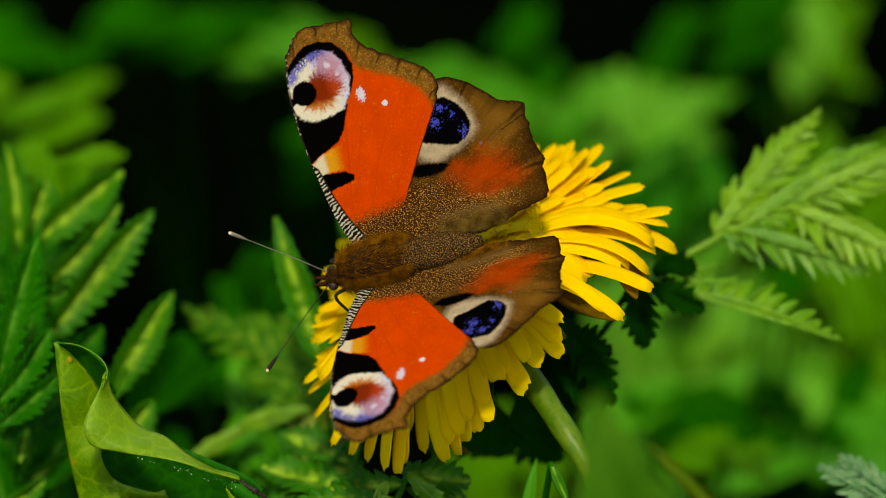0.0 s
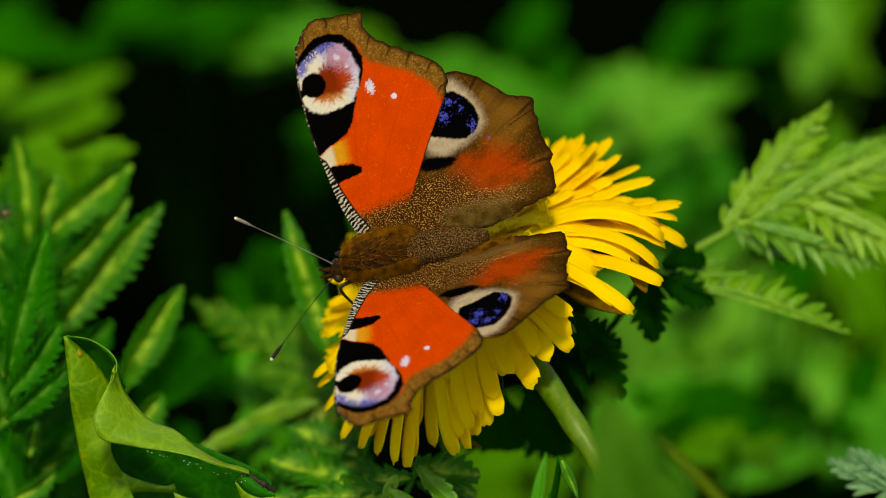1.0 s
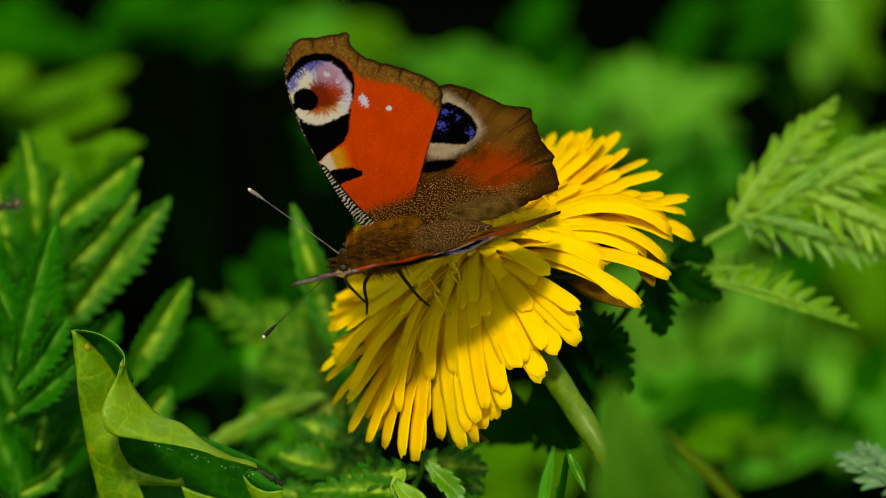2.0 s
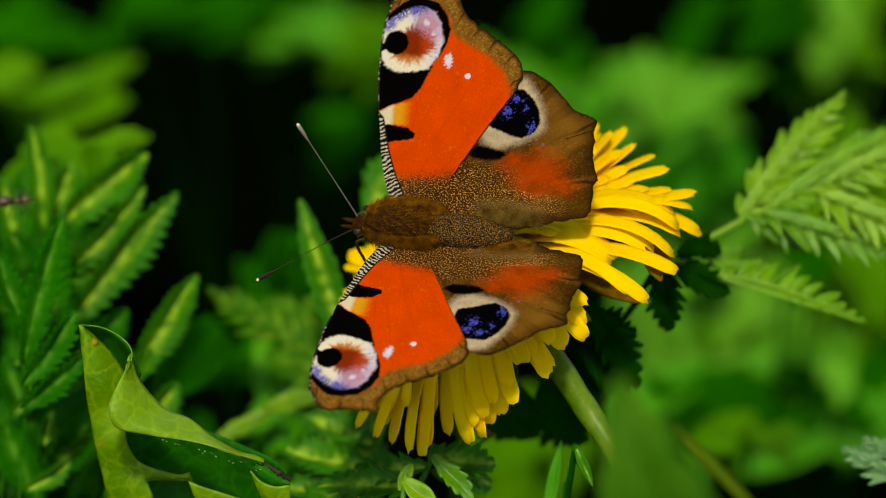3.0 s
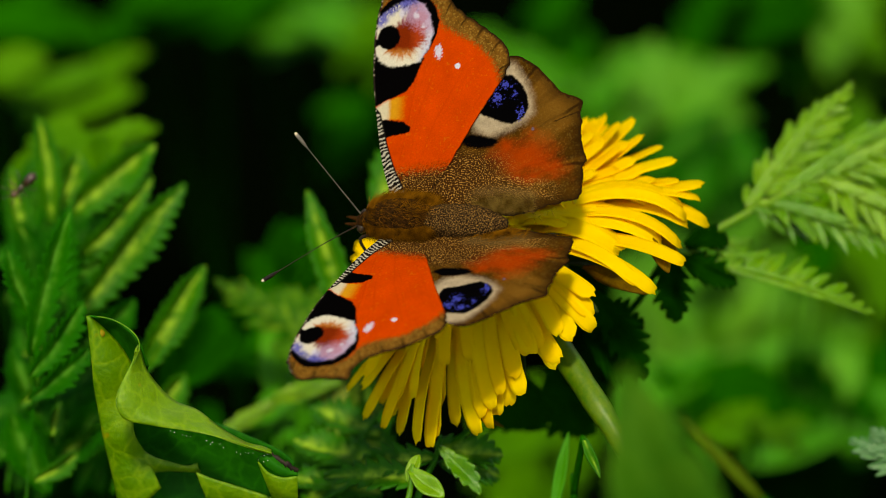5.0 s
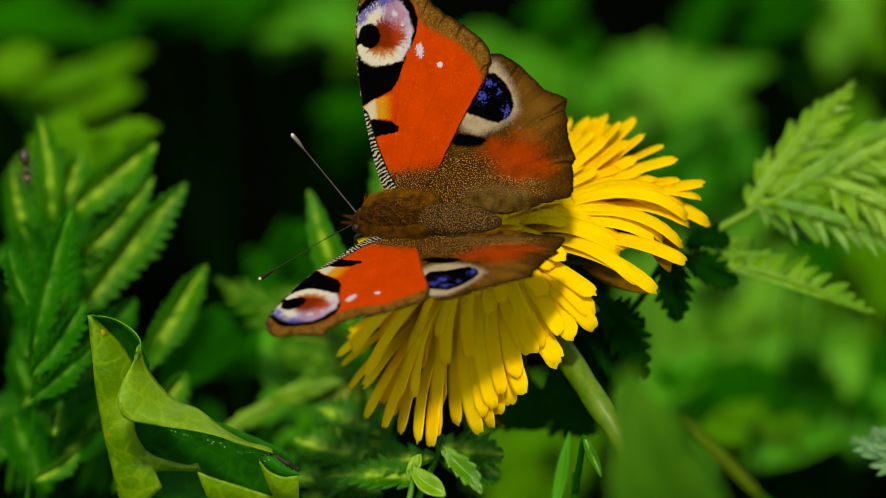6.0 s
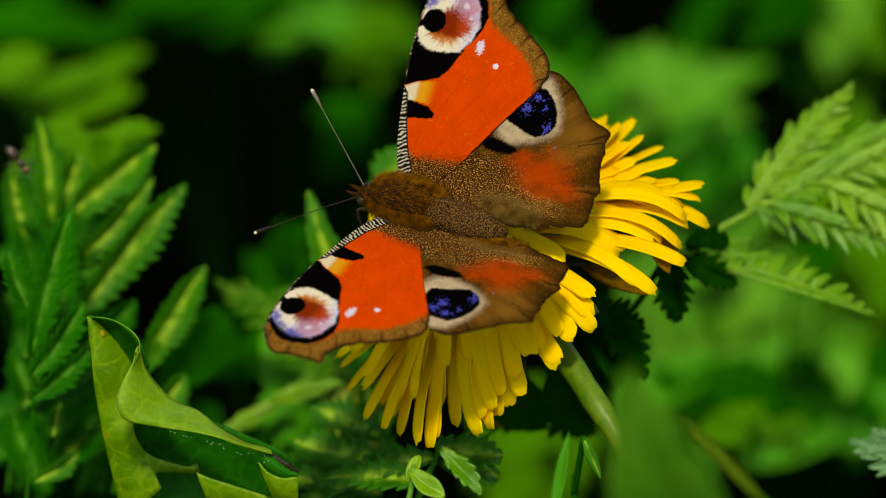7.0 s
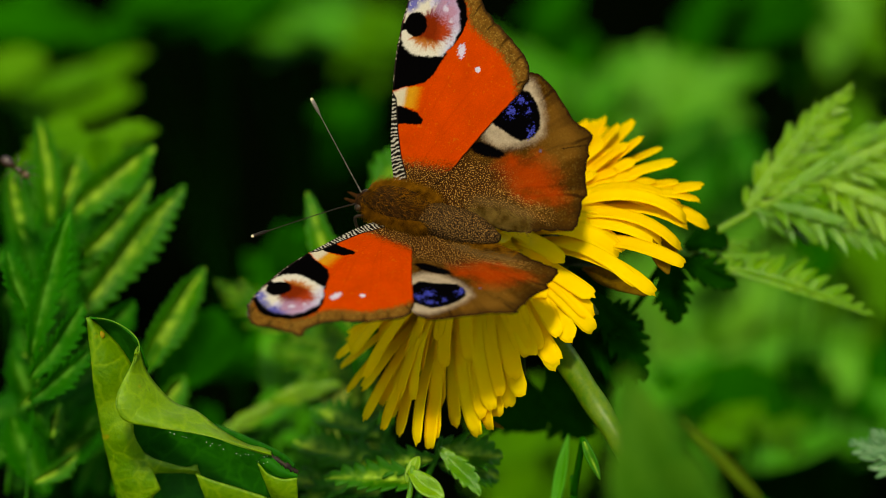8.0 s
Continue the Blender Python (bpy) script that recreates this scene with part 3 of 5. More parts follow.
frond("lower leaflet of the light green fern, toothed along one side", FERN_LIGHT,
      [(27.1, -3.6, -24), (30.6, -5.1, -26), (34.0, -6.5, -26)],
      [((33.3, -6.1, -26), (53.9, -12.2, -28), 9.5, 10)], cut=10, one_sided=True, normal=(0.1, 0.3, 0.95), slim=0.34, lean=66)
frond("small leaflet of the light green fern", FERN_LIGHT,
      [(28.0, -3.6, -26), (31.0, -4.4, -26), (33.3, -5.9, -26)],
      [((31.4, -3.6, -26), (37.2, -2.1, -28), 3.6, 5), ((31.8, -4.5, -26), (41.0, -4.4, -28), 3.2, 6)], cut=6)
# the flower's shade on this frond is painted by its near-black material
frond("fern leaf hanging in the flower's shade, coloured dark for it", SHADE_GREEN,
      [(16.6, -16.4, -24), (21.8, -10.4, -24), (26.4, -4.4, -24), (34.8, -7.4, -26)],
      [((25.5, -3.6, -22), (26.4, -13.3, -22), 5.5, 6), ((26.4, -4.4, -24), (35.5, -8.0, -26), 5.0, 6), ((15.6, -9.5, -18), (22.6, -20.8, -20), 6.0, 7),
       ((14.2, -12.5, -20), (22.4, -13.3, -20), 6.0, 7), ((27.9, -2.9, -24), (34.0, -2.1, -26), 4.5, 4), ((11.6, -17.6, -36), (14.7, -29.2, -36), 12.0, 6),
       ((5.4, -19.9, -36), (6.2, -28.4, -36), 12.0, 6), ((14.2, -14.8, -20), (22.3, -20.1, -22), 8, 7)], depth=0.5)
frond("tip of a bluish green fern leaf", FERN_BLUE,
      [(63.5, -38.7, -20), (59.0, -33.5, -20), (56.0, -31.2, -20)],
      [((59.0, -33.5, -20), (49.8, -28.6, -22), 6.0, 6), ((59.0, -32.0, -20), (52.5, -27.2, -22), 5.0, 5)], cut=5)


# ---- single leaves and blades ----
def single_leaf(name, a, b, width, mat, label, category, root=None, **kw):
    ob = thing(name, bank(*a), label, category)
    leaf_between("blade", a, b, width, mat, ob, **kw)
    if root:
        soil = bank(*root)
        soil = BANK.inverted() @ Vector((soil.x, soil.y, -0.004)) / MM
        stalk("stalk", [soil, soil.lerp(Vector(root), 0.5), soil.lerp(Vector(root), 0.97), root, [(p + q) / 2 for p, q in zip(root, a)], a], (0.6, 0.4), FERN_DARK, ob)
    return ob


single_leaf("toothed_leaf", (-17.1, -14.6, -38), (-23.2, 4.4, -40), 5.0, FERN, "upright toothed green leaf behind the flower head", "leaf",
            (-14.3, -32.6, -40), lobes=9, depth=0.2, fold=0.6, bend=0.03, taper=0.6)
single_leaf("toothed_leaf", (-13.7, 1.6, -44), (-9.1, 11.1, -46), 7.5, FERN, "pale green leaf just behind the butterfly", "leaf",
            (-14.6, -20.6, -50), lobes=5, depth=0.25, fold=0.3, bend=0.03)
single_leaf("broad_leaf", (-46.0, -25.0, -70), (-33.5, -13.0, -74), 11.0, BROAD_SHADE, "dark green leaf behind the folded leaf, out of focus", "leaf",
            (-47.5, -33.0, -72), lobes=5, depth=0.15, fold=0.4, bend=0.03)
single_leaf("broad_leaf", (23.4, -46.1, 108), (14.6, -14.2, 102), 12.0, HAZY, "broad green leaf in front, out of focus", "leaf",
            (26.5, -52.8, 110), lobes=4, depth=0.12, fold=0.5, bend=0.02, side=0.0, taper=0.6)
single_leaf("grass_blade", (31.5, -30.4, 60), (22.6, -21.2, 60), 1.15, DRY_BLADE, "narrow olive-brown grass blade, out of focus", "grass",
            (37.0, -34.0, 56), fold=0.5, bend=0.04, lean=0)
single_leaf("grass_blade", (10.2, -38.1, -14), (12.2, -27.4, -16), 1.5, BROAD, "narrow green grass blade under the flower", "grass",
            (9.1, -42.2, -10), fold=0.5, bend=0.02, lean=0)
single_leaf("grass_blade", (13.8, -27.4, -4), (16.0, -32.5, -3), 1.2, FERN, "small pale folded blade beside the stem", "grass",
            (12.9, -35.2, -14), fold=0.5, bend=0.02, lean=0)


# ---- folded leaf ----
def make_folded_leaf():
    """A pointed dock leaf whose far half has rolled over its near half."""
    ob = thing("folded_leaf", bank(*(-44.4, -32.7, 2)), "pointed green leaf, rolled and folded over itself", "leaf")
    o = ob.location

    def sheet(name, ca, cb, bulge, seed, label="", across=14, rough=0.5, mat=DOCK):
        a, b = spline([Vector(q) for q in ca], 8), spline([Vector(q) for q in cb], 8)
        v, f = ruled(a, b, across, bulge, (0, 0, 1), rough, seed)
        v, f = thick(v, f, 0.25)
        return part(name, [bank(*q) - o for q in v], f, mat, ob, label)

    # near half of the blade, underside out, from the left margin to the fold
    sheet("blade", [(-48.7, -11.7, 2), (-48.4, -17.3, 1), (-48.2, -21.7, -1), (-47.4, -27.6, -4), (-46.6, -32.3, -7), (-45.6, -39.0, -11)],
          [(-48.7, -11.8, 1.6), (-44.9, -16.0, -1), (-43.0, -20.5, -2), (-43.6, -26.1, -3), (-42.2, -29.6, -5), (-40.4, -34.0, -7)], 0.9, 1, rough=1.0)
    sheet("blade", [(-42.8, -29.0, -4.6), (-41.2, -30.0, -5), (-39.2, -30.7, -5.4), (-37.1, -31.2, -6), (-35.7, -30.9, -7)],
          [(-43.0, -33.6, -7), (-41.3, -32.4, -6.5), (-40.9, -32.1, -6.5), (-38.4, -32.0, -6.5), (-35.3, -32.2, -7)], 0.4, 5, rough=0.6)
    sheet("blade", [(-35.7, -32.0, -5), (-34.0, -32.7, -5), (-30.5, -33.8, -5), (-26.0, -35.3, -5)], [(-33.7, -38.1, -9), (-32.2, -38.5, -9), (-29.3, -38.9, -9), (-25.7, -39.6, -9)], 0.6, 6, rough=0.8)
    # darker upper side seen behind the rolled rim; the hollow sheet paints the roll's shadow
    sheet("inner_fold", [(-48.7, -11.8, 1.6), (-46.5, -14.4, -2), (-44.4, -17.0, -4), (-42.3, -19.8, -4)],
          [(-48.4, -11.6, 3), (-45.1, -12.4, 1), (-42.4, -14.8, 2), (-41.3, -18.1, 0)], -0.6, 2, mat=DOCK_TOP_SHADE)
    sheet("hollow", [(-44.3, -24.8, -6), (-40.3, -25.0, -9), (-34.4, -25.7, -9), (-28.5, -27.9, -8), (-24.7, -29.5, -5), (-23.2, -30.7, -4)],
          [(-44.0, -33.8, -10), (-40.0, -38.6, -14), (-34.1, -38.6, -14), (-28.8, -38.4, -12), (-25.7, -38.1, -9), (-23.8, -38.1, -8)], -1.5, 7, mat=DOCK_TOP_SHADE)
    # the half that has rolled over
    sheet("rolled_half", [(-42.2, -15.3, 3.2), (-41.2, -18.6, 1.5), (-38.2, -22.2, 1.5), (-35.0, -23.6, 1.8), (-32.1, -25.8, 1), (-28.9, -27.6, 1.2), (-26.8, -28.1, 1.8), (-25.6, -28.6, 1.8)],
          [(-42.4, -16.3, 5), (-44.4, -21.0, 6.4), (-44.0, -24.3, 6.6), (-40.2, -25.4, 6), (-35.3, -26.2, 5.5), (-31.3, -27.2, 4.6), (-27.7, -28.6, 3.2), (-25.6, -29.3, 2)], 1.2, 3, rough=1.5)
    # thin pale rim along the roll
    stalk("rim", [(-48.5, -11.7, 2.6), (-45.7, -12.2, 2.4), (-43.2, -13.6, 3.2), (-42.1, -15.2, 4.2), (-42.5, -17.2, 5.2), (-44.3, -20.5, 6.2), (-44.7, -22.6, 6.6), (-43.9, -24.4, 6.7)],
          (0.07, 0.11), DOCK, ob)
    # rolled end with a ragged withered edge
    sheet("rolled_end", [(-25.9, -28.7, 1.6), (-24.7, -29.6, 1.4), (-23.4, -30.4, 1.2), (-22.3, -31.2, 1)], [(-27.7, -29.9, 1.4), (-26.2, -31.0, 1.8), (-24.5, -32.0, 1.8), (-22.4, -32.3, 1.2)], 0.8, 8, mat=DOCK_TOP_SHADE)
    sheet("blade", [(-27.4, -30.2, 2.4), (-26.2, -31.5, 2.2), (-24.3, -32.2, 2), (-22.4, -32.0, 1.8)], [(-25.6, -35.4, -2), (-24.6, -35.8, -2), (-23.6, -36.1, -2), (-22.4, -36.1, -2)], 0.5, 9)
    rng = random.Random(4)
    edge = spline([Vector(q) for q in ((-25.9, -28.8, 2), (-24.6, -29.8, 2), (-23.5, -30.4, 2), (-22.2, -31.4, 1.6))], 8)
    v, f = ruled([q + Vector((0, rng.uniform(0, 0.35), 0)) for q in edge], [q - Vector((rng.uniform(0, 0.3), rng.uniform(0.1, 0.75), 0)) for q in edge], 2)
    v, f = thick(v, f, 0.2)
    part("withered_edge", [bank(*q) - o for q in v], f, CHITIN, ob, "black withered edge")
    v, f = tube([bank(-47.35 + 0.5 * k, -14.0 - 0.25 * k, 1.42 - 0.05 * k) - o for k in (-0.8, -0.6, 0, 0.8, 1.1)], [0.0002, 0.0005, 0.00062, 0.0005, 0.0002], 9)
    part("blemish", v, f, BLEMISH, ob, "small orange-yellow blemish")
    # fine water drops along the hollow
    verts, faces = [], []
    for _ in range(26):
        t = rng.random()
        p = Vector((-38.2, -26.0, 6.2)).lerp(Vector((-25.6, -29.5, 2.8)), t) + Vector((0, -rng.uniform(-0.2, 1.0) * t, rng.uniform(-0.3, 0.3)))
        r = rng.uniform(0.03, 0.085)
        v, f = tube([p + Vector((k * r * 0.5, 0, 0)) for k in range(-2, 3)], [r * w for w in (0.15, 0.8, 1, 0.8, 0.15)], 8)
        n = len(verts)
        verts += [bank(*q) - o for q in v]
        faces += [tuple(k + n for k in q) for q in f]
    drops = part("water_drops", verts, faces, DROPS, ob, "fine water drops")
    tagged(drops, kind="stuff")
    return ob


make_folded_leaf()


# ---- dandelion ----
FLOWER = bank(*(3.7, -2.9, -12))
AXIS = bank_dir(-0.51, 0.735, 0.44)


# in the plane of the head: along its long side, and towards the side on which the florets hang
SPAN = bank_dir(0.82, 0.57, 0.0)
FRONT = bank_dir(0.25, -0.36, 0.90)
# round the head from SPAN over FRONT: degrees, how far the florets reach, how far their tips hang, how dense the outer ones stand
HANG = ((0, 24.0, 0.5, 1.0), (10, 26.0, 5.0, 1.0), (20, 26.5, 7.9, 1.0), (30, 25.0, 10.0, 0.8), (42, 25.4, 8.6, 0.35), (58, 25.0, 7.0, 0.30), (75, 21.5, 5.5, 0.45), (90, 20.0, 6.7, 0.8), (110, 23.0, 7.0, 1.0),
        (125, 23.0, 10.5, 1.0), (140, 26.0, 11.3, 1.0), (150, 27.3, 8.8, 1.0), (158, 28.0, 6.6, 1.0), (168, 27.5, 3.2, 1.0), (176, 27.0, 1.0, 1.0), (184, 26.0, -0.6, 1.0), (200, 23.0, -2.8, 1.0), (215, 22.5, -4.4, 1.0), (235, 21.0, -6.6, 1.0), (255, 20.0, -5.5, 1.0),
        (275, 23.0, -5.0, 1.0), (320, 22.0, -2.5, 1.0), (345, 24.0, -1.6, 1.0), (360, 24.0, 0.5, 1.0))


def hang(a):
    a %= 360
    for lo, hi in zip(HANG, HANG[1:]):
        if a <= hi[0]:
            t = (a - lo[0]) / (hi[0] - lo[0])
            return [p + (q - p) * t for p, q in zip(lo[1:], hi[1:])]


def petal_data(reach, drop, foot, width, rise, twist, late, seed):
    """One strap-shaped floret along +x from its foot: channelled, arched down to its toothed tip; late says how far out it bends."""
    rng = random.Random(seed)
    n, cols = 14, (-1, -0.6, -0.2, 0.2, 0.6, 1)
    length, curl = math.hypot(reach - foot, drop), 20.0

    def line():
        x, z, ang, out = foot, 0.0, radians(rise), []
        for i in range(n + 1):
            out.append((x, z, ang))
            x, z = x + math.cos(ang) * length / n, z + math.sin(ang) * length / n
            ang -= radians(curl) / n * ((1.7 - 1.4 * i / n) * (1 - late) + (0.1 + 1.8 * i / n) * late)
        return out
    for _ in range(12):
        path = line()
        curl = min(150, max(-80, curl + 2.2 * (path[-1][1] + drop) / length * 57.3))
        length *= min(1.15, max(0.87, (reach - foot) / max(0.5, path[-1][0] - foot)))
        length = min(length, 1.5 * math.hypot(reach - foot, drop))
    verts, faces = [], []
    wob = rng.uniform(-0.05, 0.05)
    teeth = [rng.uniform(-0.45, 0.1) for _ in cols]
    for i, (x, z, ang) in enumerate(line()):
        t = i / n
        w = 0.5 * width * (0.35 + 0.65 * min(1, t * 2.0) ** 0.8) * (1 - 0.32 * max(0, (t - 0.88) / 0.12) ** 2)
        for j, c in enumerate(cols):
            tip = teeth[j] - 0.45 * c * c if i == n else 0.0
            dz = (0.02 + 0.14 * (1 - t)) * width * c * c * 0.6 + twist * c * w * t + 0.015 * width * math.sin(7 * c)
            verts.append(Vector((x + tip * math.cos(ang) - dz * math.sin(ang), c * w + wob * length * t * t, z + tip * math.sin(ang) + dz * math.cos(ang))))
    m = len(cols)
    for i in range(n):
        for k in range(m - 1):
            a = i * m + k
            faces.append((a, a + m, a + 1 + m, a + 1))
    verts, faces = thick([v * MM for v in verts], faces, 0.00007)
    return mesh_of("petal", verts, faces, PETAL)


def make_dandelion():
    ob = thing("dandelion", FLOWER, "bright yellow dandelion in full bloom on its stem", "flower")
    turn = AXIS.to_track_quat("Z", "X").to_matrix().to_4x4()
    # cup and the core from which the florets rise
    v, f = tube([Vector((0, 0, -11 * MM)), Vector((0, 0, -9.5 * MM)), Vector((0, 0, -6 * MM)), Vector((0, 0, -2.5 * MM)), Vector((0, 0, -0.5 * MM))],
                [0.0022, 0.0046, 0.0062, 0.0066, 0.0060], 20)
    part("cup", [turn @ q for q in v], f, BRACT, ob, "green cup of the flower head")
    v, f = tube([Vector((0, 0, z * MM)) for z in (-1, 0.5, 1.6, 2.4, 2.8)], [0.0042, 0.0042, 0.0034, 0.0020, 0.0004], 18)
    part("core", [turn @ (q + Vector((0, 0, 0.0003 * noise.noise(q * 2500)))) for q in v], f, PETAL, ob, "yellow heart of the flower head")
    rng = random.Random(5)
    # count, foot radius, share of the full reach, width, rise
    rings = ((52, 4.6, 1.0, 2.5, 6), (52, 4.3, 0.96, 2.45, 10), (50, 3.8, 0.88, 2.4, 14), (46, 3.2, 0.76, 2.4, 18), (38, 2.6, 0.64, 2.3, 22), (26, 1.9, 0.51, 2.0, 27), (20, 1.3, 0.38, 1.7, 33), (12, 0.7, 0.26, 1.3, 40))
    for k, (count, foot, share, width, rise) in enumerate(rings):
        for i in range(count):
            a = 360 / count * (i + rng.uniform(-0.28, 0.28)) + k * 5.3
            reach, drop, dense = hang(a)
            if k < 5 and rng.random() > dense:
                continue
            lift = max(0.0, 1 - abs(a % 360 - 165) / 50) if k > 1 else 0.0
            reach = reach * share * rng.uniform(0.93, 1.05)
            drop = drop * share ** 1.6 + rng.uniform(-1.1, 1.1) - 0.35 * k - 2.0 * lift
            out = SPAN * math.cos(radians(a)) + FRONT * math.sin(radians(a))
            m = Matrix((out, AXIS.cross(out), AXIS)).transposed().to_4x4()
            petal = new("petal", petal_data(reach, drop, foot, width * rng.uniform(0.85, 1.12), rise + 14 * lift + rng.uniform(-5, 5), rng.uniform(-0.14, 0.14), 0.85 if 18 < a % 360 < 85 else 0.15, 60 * k + i))
            petal.parent = ob
            petal.matrix_basis = m @ pose(0, 0, (k * 0.45 - 0.6) * MM, rng.uniform(-6, 6), 0, rng.uniform(-3.5, 3.5))
    # thin forked styles over the open florets
    for i in range(60):
        a, r = radians(rng.uniform(120, 420)), rng.uniform(3.0, 13.0)
        foot = (SPAN * math.cos(a) + FRONT * math.sin(a)) * r * MM + AXIS * (1.0 * MM)
        top = foot + (AXIS * rng.uniform(3.2, 4.6) + Vector((rng.gauss(0, 0.6), rng.gauss(0, 0.6), rng.gauss(0, 0.6)))) * MM
        verts, faces = tube([foot, foot.lerp(top, 0.6), top], [0.00011, 0.00011, 0.00009], 5)
        for side in (-1, 1):
            v, f = tube([top, top + (SPAN * side * 0.5 + AXIS * 0.1) * MM, top + (SPAN * side * 0.7 - AXIS * 0.35) * MM], [0.00009, 0.00008, 0.00004], 5)
            n = len(verts)
            verts = verts + v
            faces = faces + [tuple(q + n for q in g) for g in f]
        part("style", verts, faces, STYLE, ob, "fine orange-yellow forked style" if i == 0 else "")
    # leafy bracts bent back under the head
    for i in range(14):
        a = 360 / 14 * i + rng.uniform(-8, 8)
        v, f = leaf_sheet(9.5 + rng.uniform(-2, 2), 2.3, 0, fold=0.3, bend=0.25, seed=i)
        v, f = thick(v, f, 0.2)
        b = part("bract", [q * MM for q in v], f, BRACT, ob, "narrow dark green bract" if i == 0 else "")
        b.matrix_basis = turn @ pose(0, 0, 0, 0, 0, a) @ pose(0, 5.6 * MM, -5 * MM, -8 + rng.uniform(-30, 10), 0, 0)
    for a, b, w in (((21.7, -1.0, -3), (24.5, -6.0, 0), 1.7), ((23.1, -0.6, -4), (25.7, -5.0, -2), 1.6)):
        leaf_between("withered_floret", a, b, w, WITHERED, ob, bend=0.1, fold=0.4, taper=1.2, label="brown withered floret")
    for a, b, w in (((13.8, -5.7, -8), (21.9, -8.5, -4), 2.6), ((-1.5, -24.4, -10), (3.6, -26.0, -8), 0.8)):
        leaf_between("bract", a, b, w, WITHERED, ob, bend=0.1, fold=0.3, label="dull brownish bract")
    # stem
    foot = FLOWER - AXIS * 0.010
    path = spline([foot, bank(*(10.3, -14.8, -8)), bank(*(13.0, -19.3, -4)), bank(*(17.6, -26.3, 0)), bank(*(22.9, -34.2, 0)), bank(*(31.7, -46.6, -25)), Vector((FLOWER.x + 0.05, FLOWER.y + 0.05, -0.004))], 8)
    v, f = tube(path, [0.0016 + 0.0003 * noise.noise(q * 200) for q in path], 16)
    part("stem", [q - FLOWER for q in v], f, STEM, ob, "smooth pale green hollow stem")
    return ob


make_dandelion()


# ---- butterfly ----
HINGE = 2.55      # from the body's middle to the wing's hinge, millimetres


def lattice(x, y, seed):
    """Smooth random values on a grid of unit cells."""
    i, j = np.floor(x).astype(np.int64), np.floor(y).astype(np.int64)
    fx, fy = x - i, y - j
    fx, fy = fx * fx * (3 - 2 * fx), fy * fy * (3 - 2 * fy)

    def h(a, b):
        v = np.sin(a * 127.1 + b * 311.7 + seed * 74.7) * 43758.5453
        return v - np.floor(v)
    return (h(i, j) * (1 - fx) + h(i + 1, j) * fx) * (1 - fy) + (h(i, j + 1) * (1 - fx) + h(i + 1, j + 1) * fx) * fy


def grain(x, y, scale, seed, octaves=3):
    total, amp, norm = 0, 1.0, 0
    for o in range(octaves):
        total = total + amp * lattice(x * scale * 2 ** o, y * scale * 2 ** o, seed + o)
        norm += amp
        amp *= 0.55
    return total / norm


def inside(x, y, poly):
    """Signed distance to a polygon: positive inside."""
    px, py = np.array([p[0] for p in poly]), np.array([p[1] for p in poly])
    qx, qy = np.roll(px, -1), np.roll(py, -1)
    best = np.full(x.shape, 1e9)
    odd = np.zeros(x.shape, bool)
    for ax, ay, bx, by in zip(px, py, qx, qy):
        dx, dy = bx - ax, by - ay
        t = np.clip(((x - ax) * dx + (y - ay) * dy) / (dx * dx + dy * dy + 1e-12), 0, 1)
        best = np.minimum(best, (x - ax - t * dx) ** 2 + (y - ay - t * dy) ** 2)
        odd ^= ((ay > y) != (by > y)) & (x < dx * (y - ay) / (dy if dy else 1e-12) + ax)
    return np.sqrt(best) * np.where(odd, 1, -1)


def line_gap(x, y, pts):
    best = np.full(x.shape, 1e9)
    for (ax, ay), (bx, by) in zip(pts, pts[1:]):
        dx, dy = bx - ax, by - ay
        t = np.clip(((x - ax) * dx + (y - ay) * dy) / (dx * dx + dy * dy + 1e-12), 0, 1)
        best = np.minimum(best, np.hypot(x - ax - t * dx, y - ay - t * dy))
    return best


def soft(v, lo, hi):
    t = np.clip((v - lo) / (hi - lo), 0, 1)
    return t * t * (3 - 2 * t)


def over(col, mask, c):
    return col * (1 - mask[:, None]) + np.array(c) * mask[:, None]


FORE = ((0.6, -0.3), (2.0, 2.9), (2.9, 6.2), (3.5, 10.0), (4.0, 13.0), (4.4, 15.9), (4.5, 18.7), (4.5, 21.6), (4.0, 25.0), (2.8, 27.4), (0.9, 28.8),
        (-1.8, 28.7), (-4.2, 28.6), (-5.5, 28.3), (-5.4, 26.5), (-6.6, 24.7), (-7.4, 24.3), (-8.2, 23.5), (-9.2, 23.1), (-9.8, 22.6), (-10.8, 22.1), (-11.4, 21.6), (-12.4, 21.0),
        (-13.6, 20.0), (-14.4, 18.2), (-13.9, 16.1), (-12.6, 14.1), (-11.2, 11.9), (-10.0, 10.0), (-8.6, 7.6), (-6.8, 4.6), (-5.0, 2.2), (-3.0, 0.2), (-1.0, -0.6))
HIND = ((-0.5, -0.3), (-3.0, 5.0), (-7.0, 11.0), (-10.5, 15.5), (-13.0, 18.0), (-15.3, 18.5), (-16.6, 18.0), (-18.1, 17.2), (-19.2, 16.2), (-20.5, 15.0), (-21.4, 14.1), (-22.8, 13.6), (-24.5, 12.9),
        (-24.3, 11.4), (-24.5, 10.0), (-24.4, 8.5), (-24.8, 7.0), (-25.3, 5.6), (-24.9, 4.5), (-24.9, 3.0), (-24.9, 1.6), (-24.0, 0.7), (-22.8, 0.3),
        (-20.9, -0.2), (-19.1, -0.8), (-17.0, -1.4), (-14.0, -1.6), (-10.0, -1.3), (-6.0, -1.0), (-2.0, -0.8))


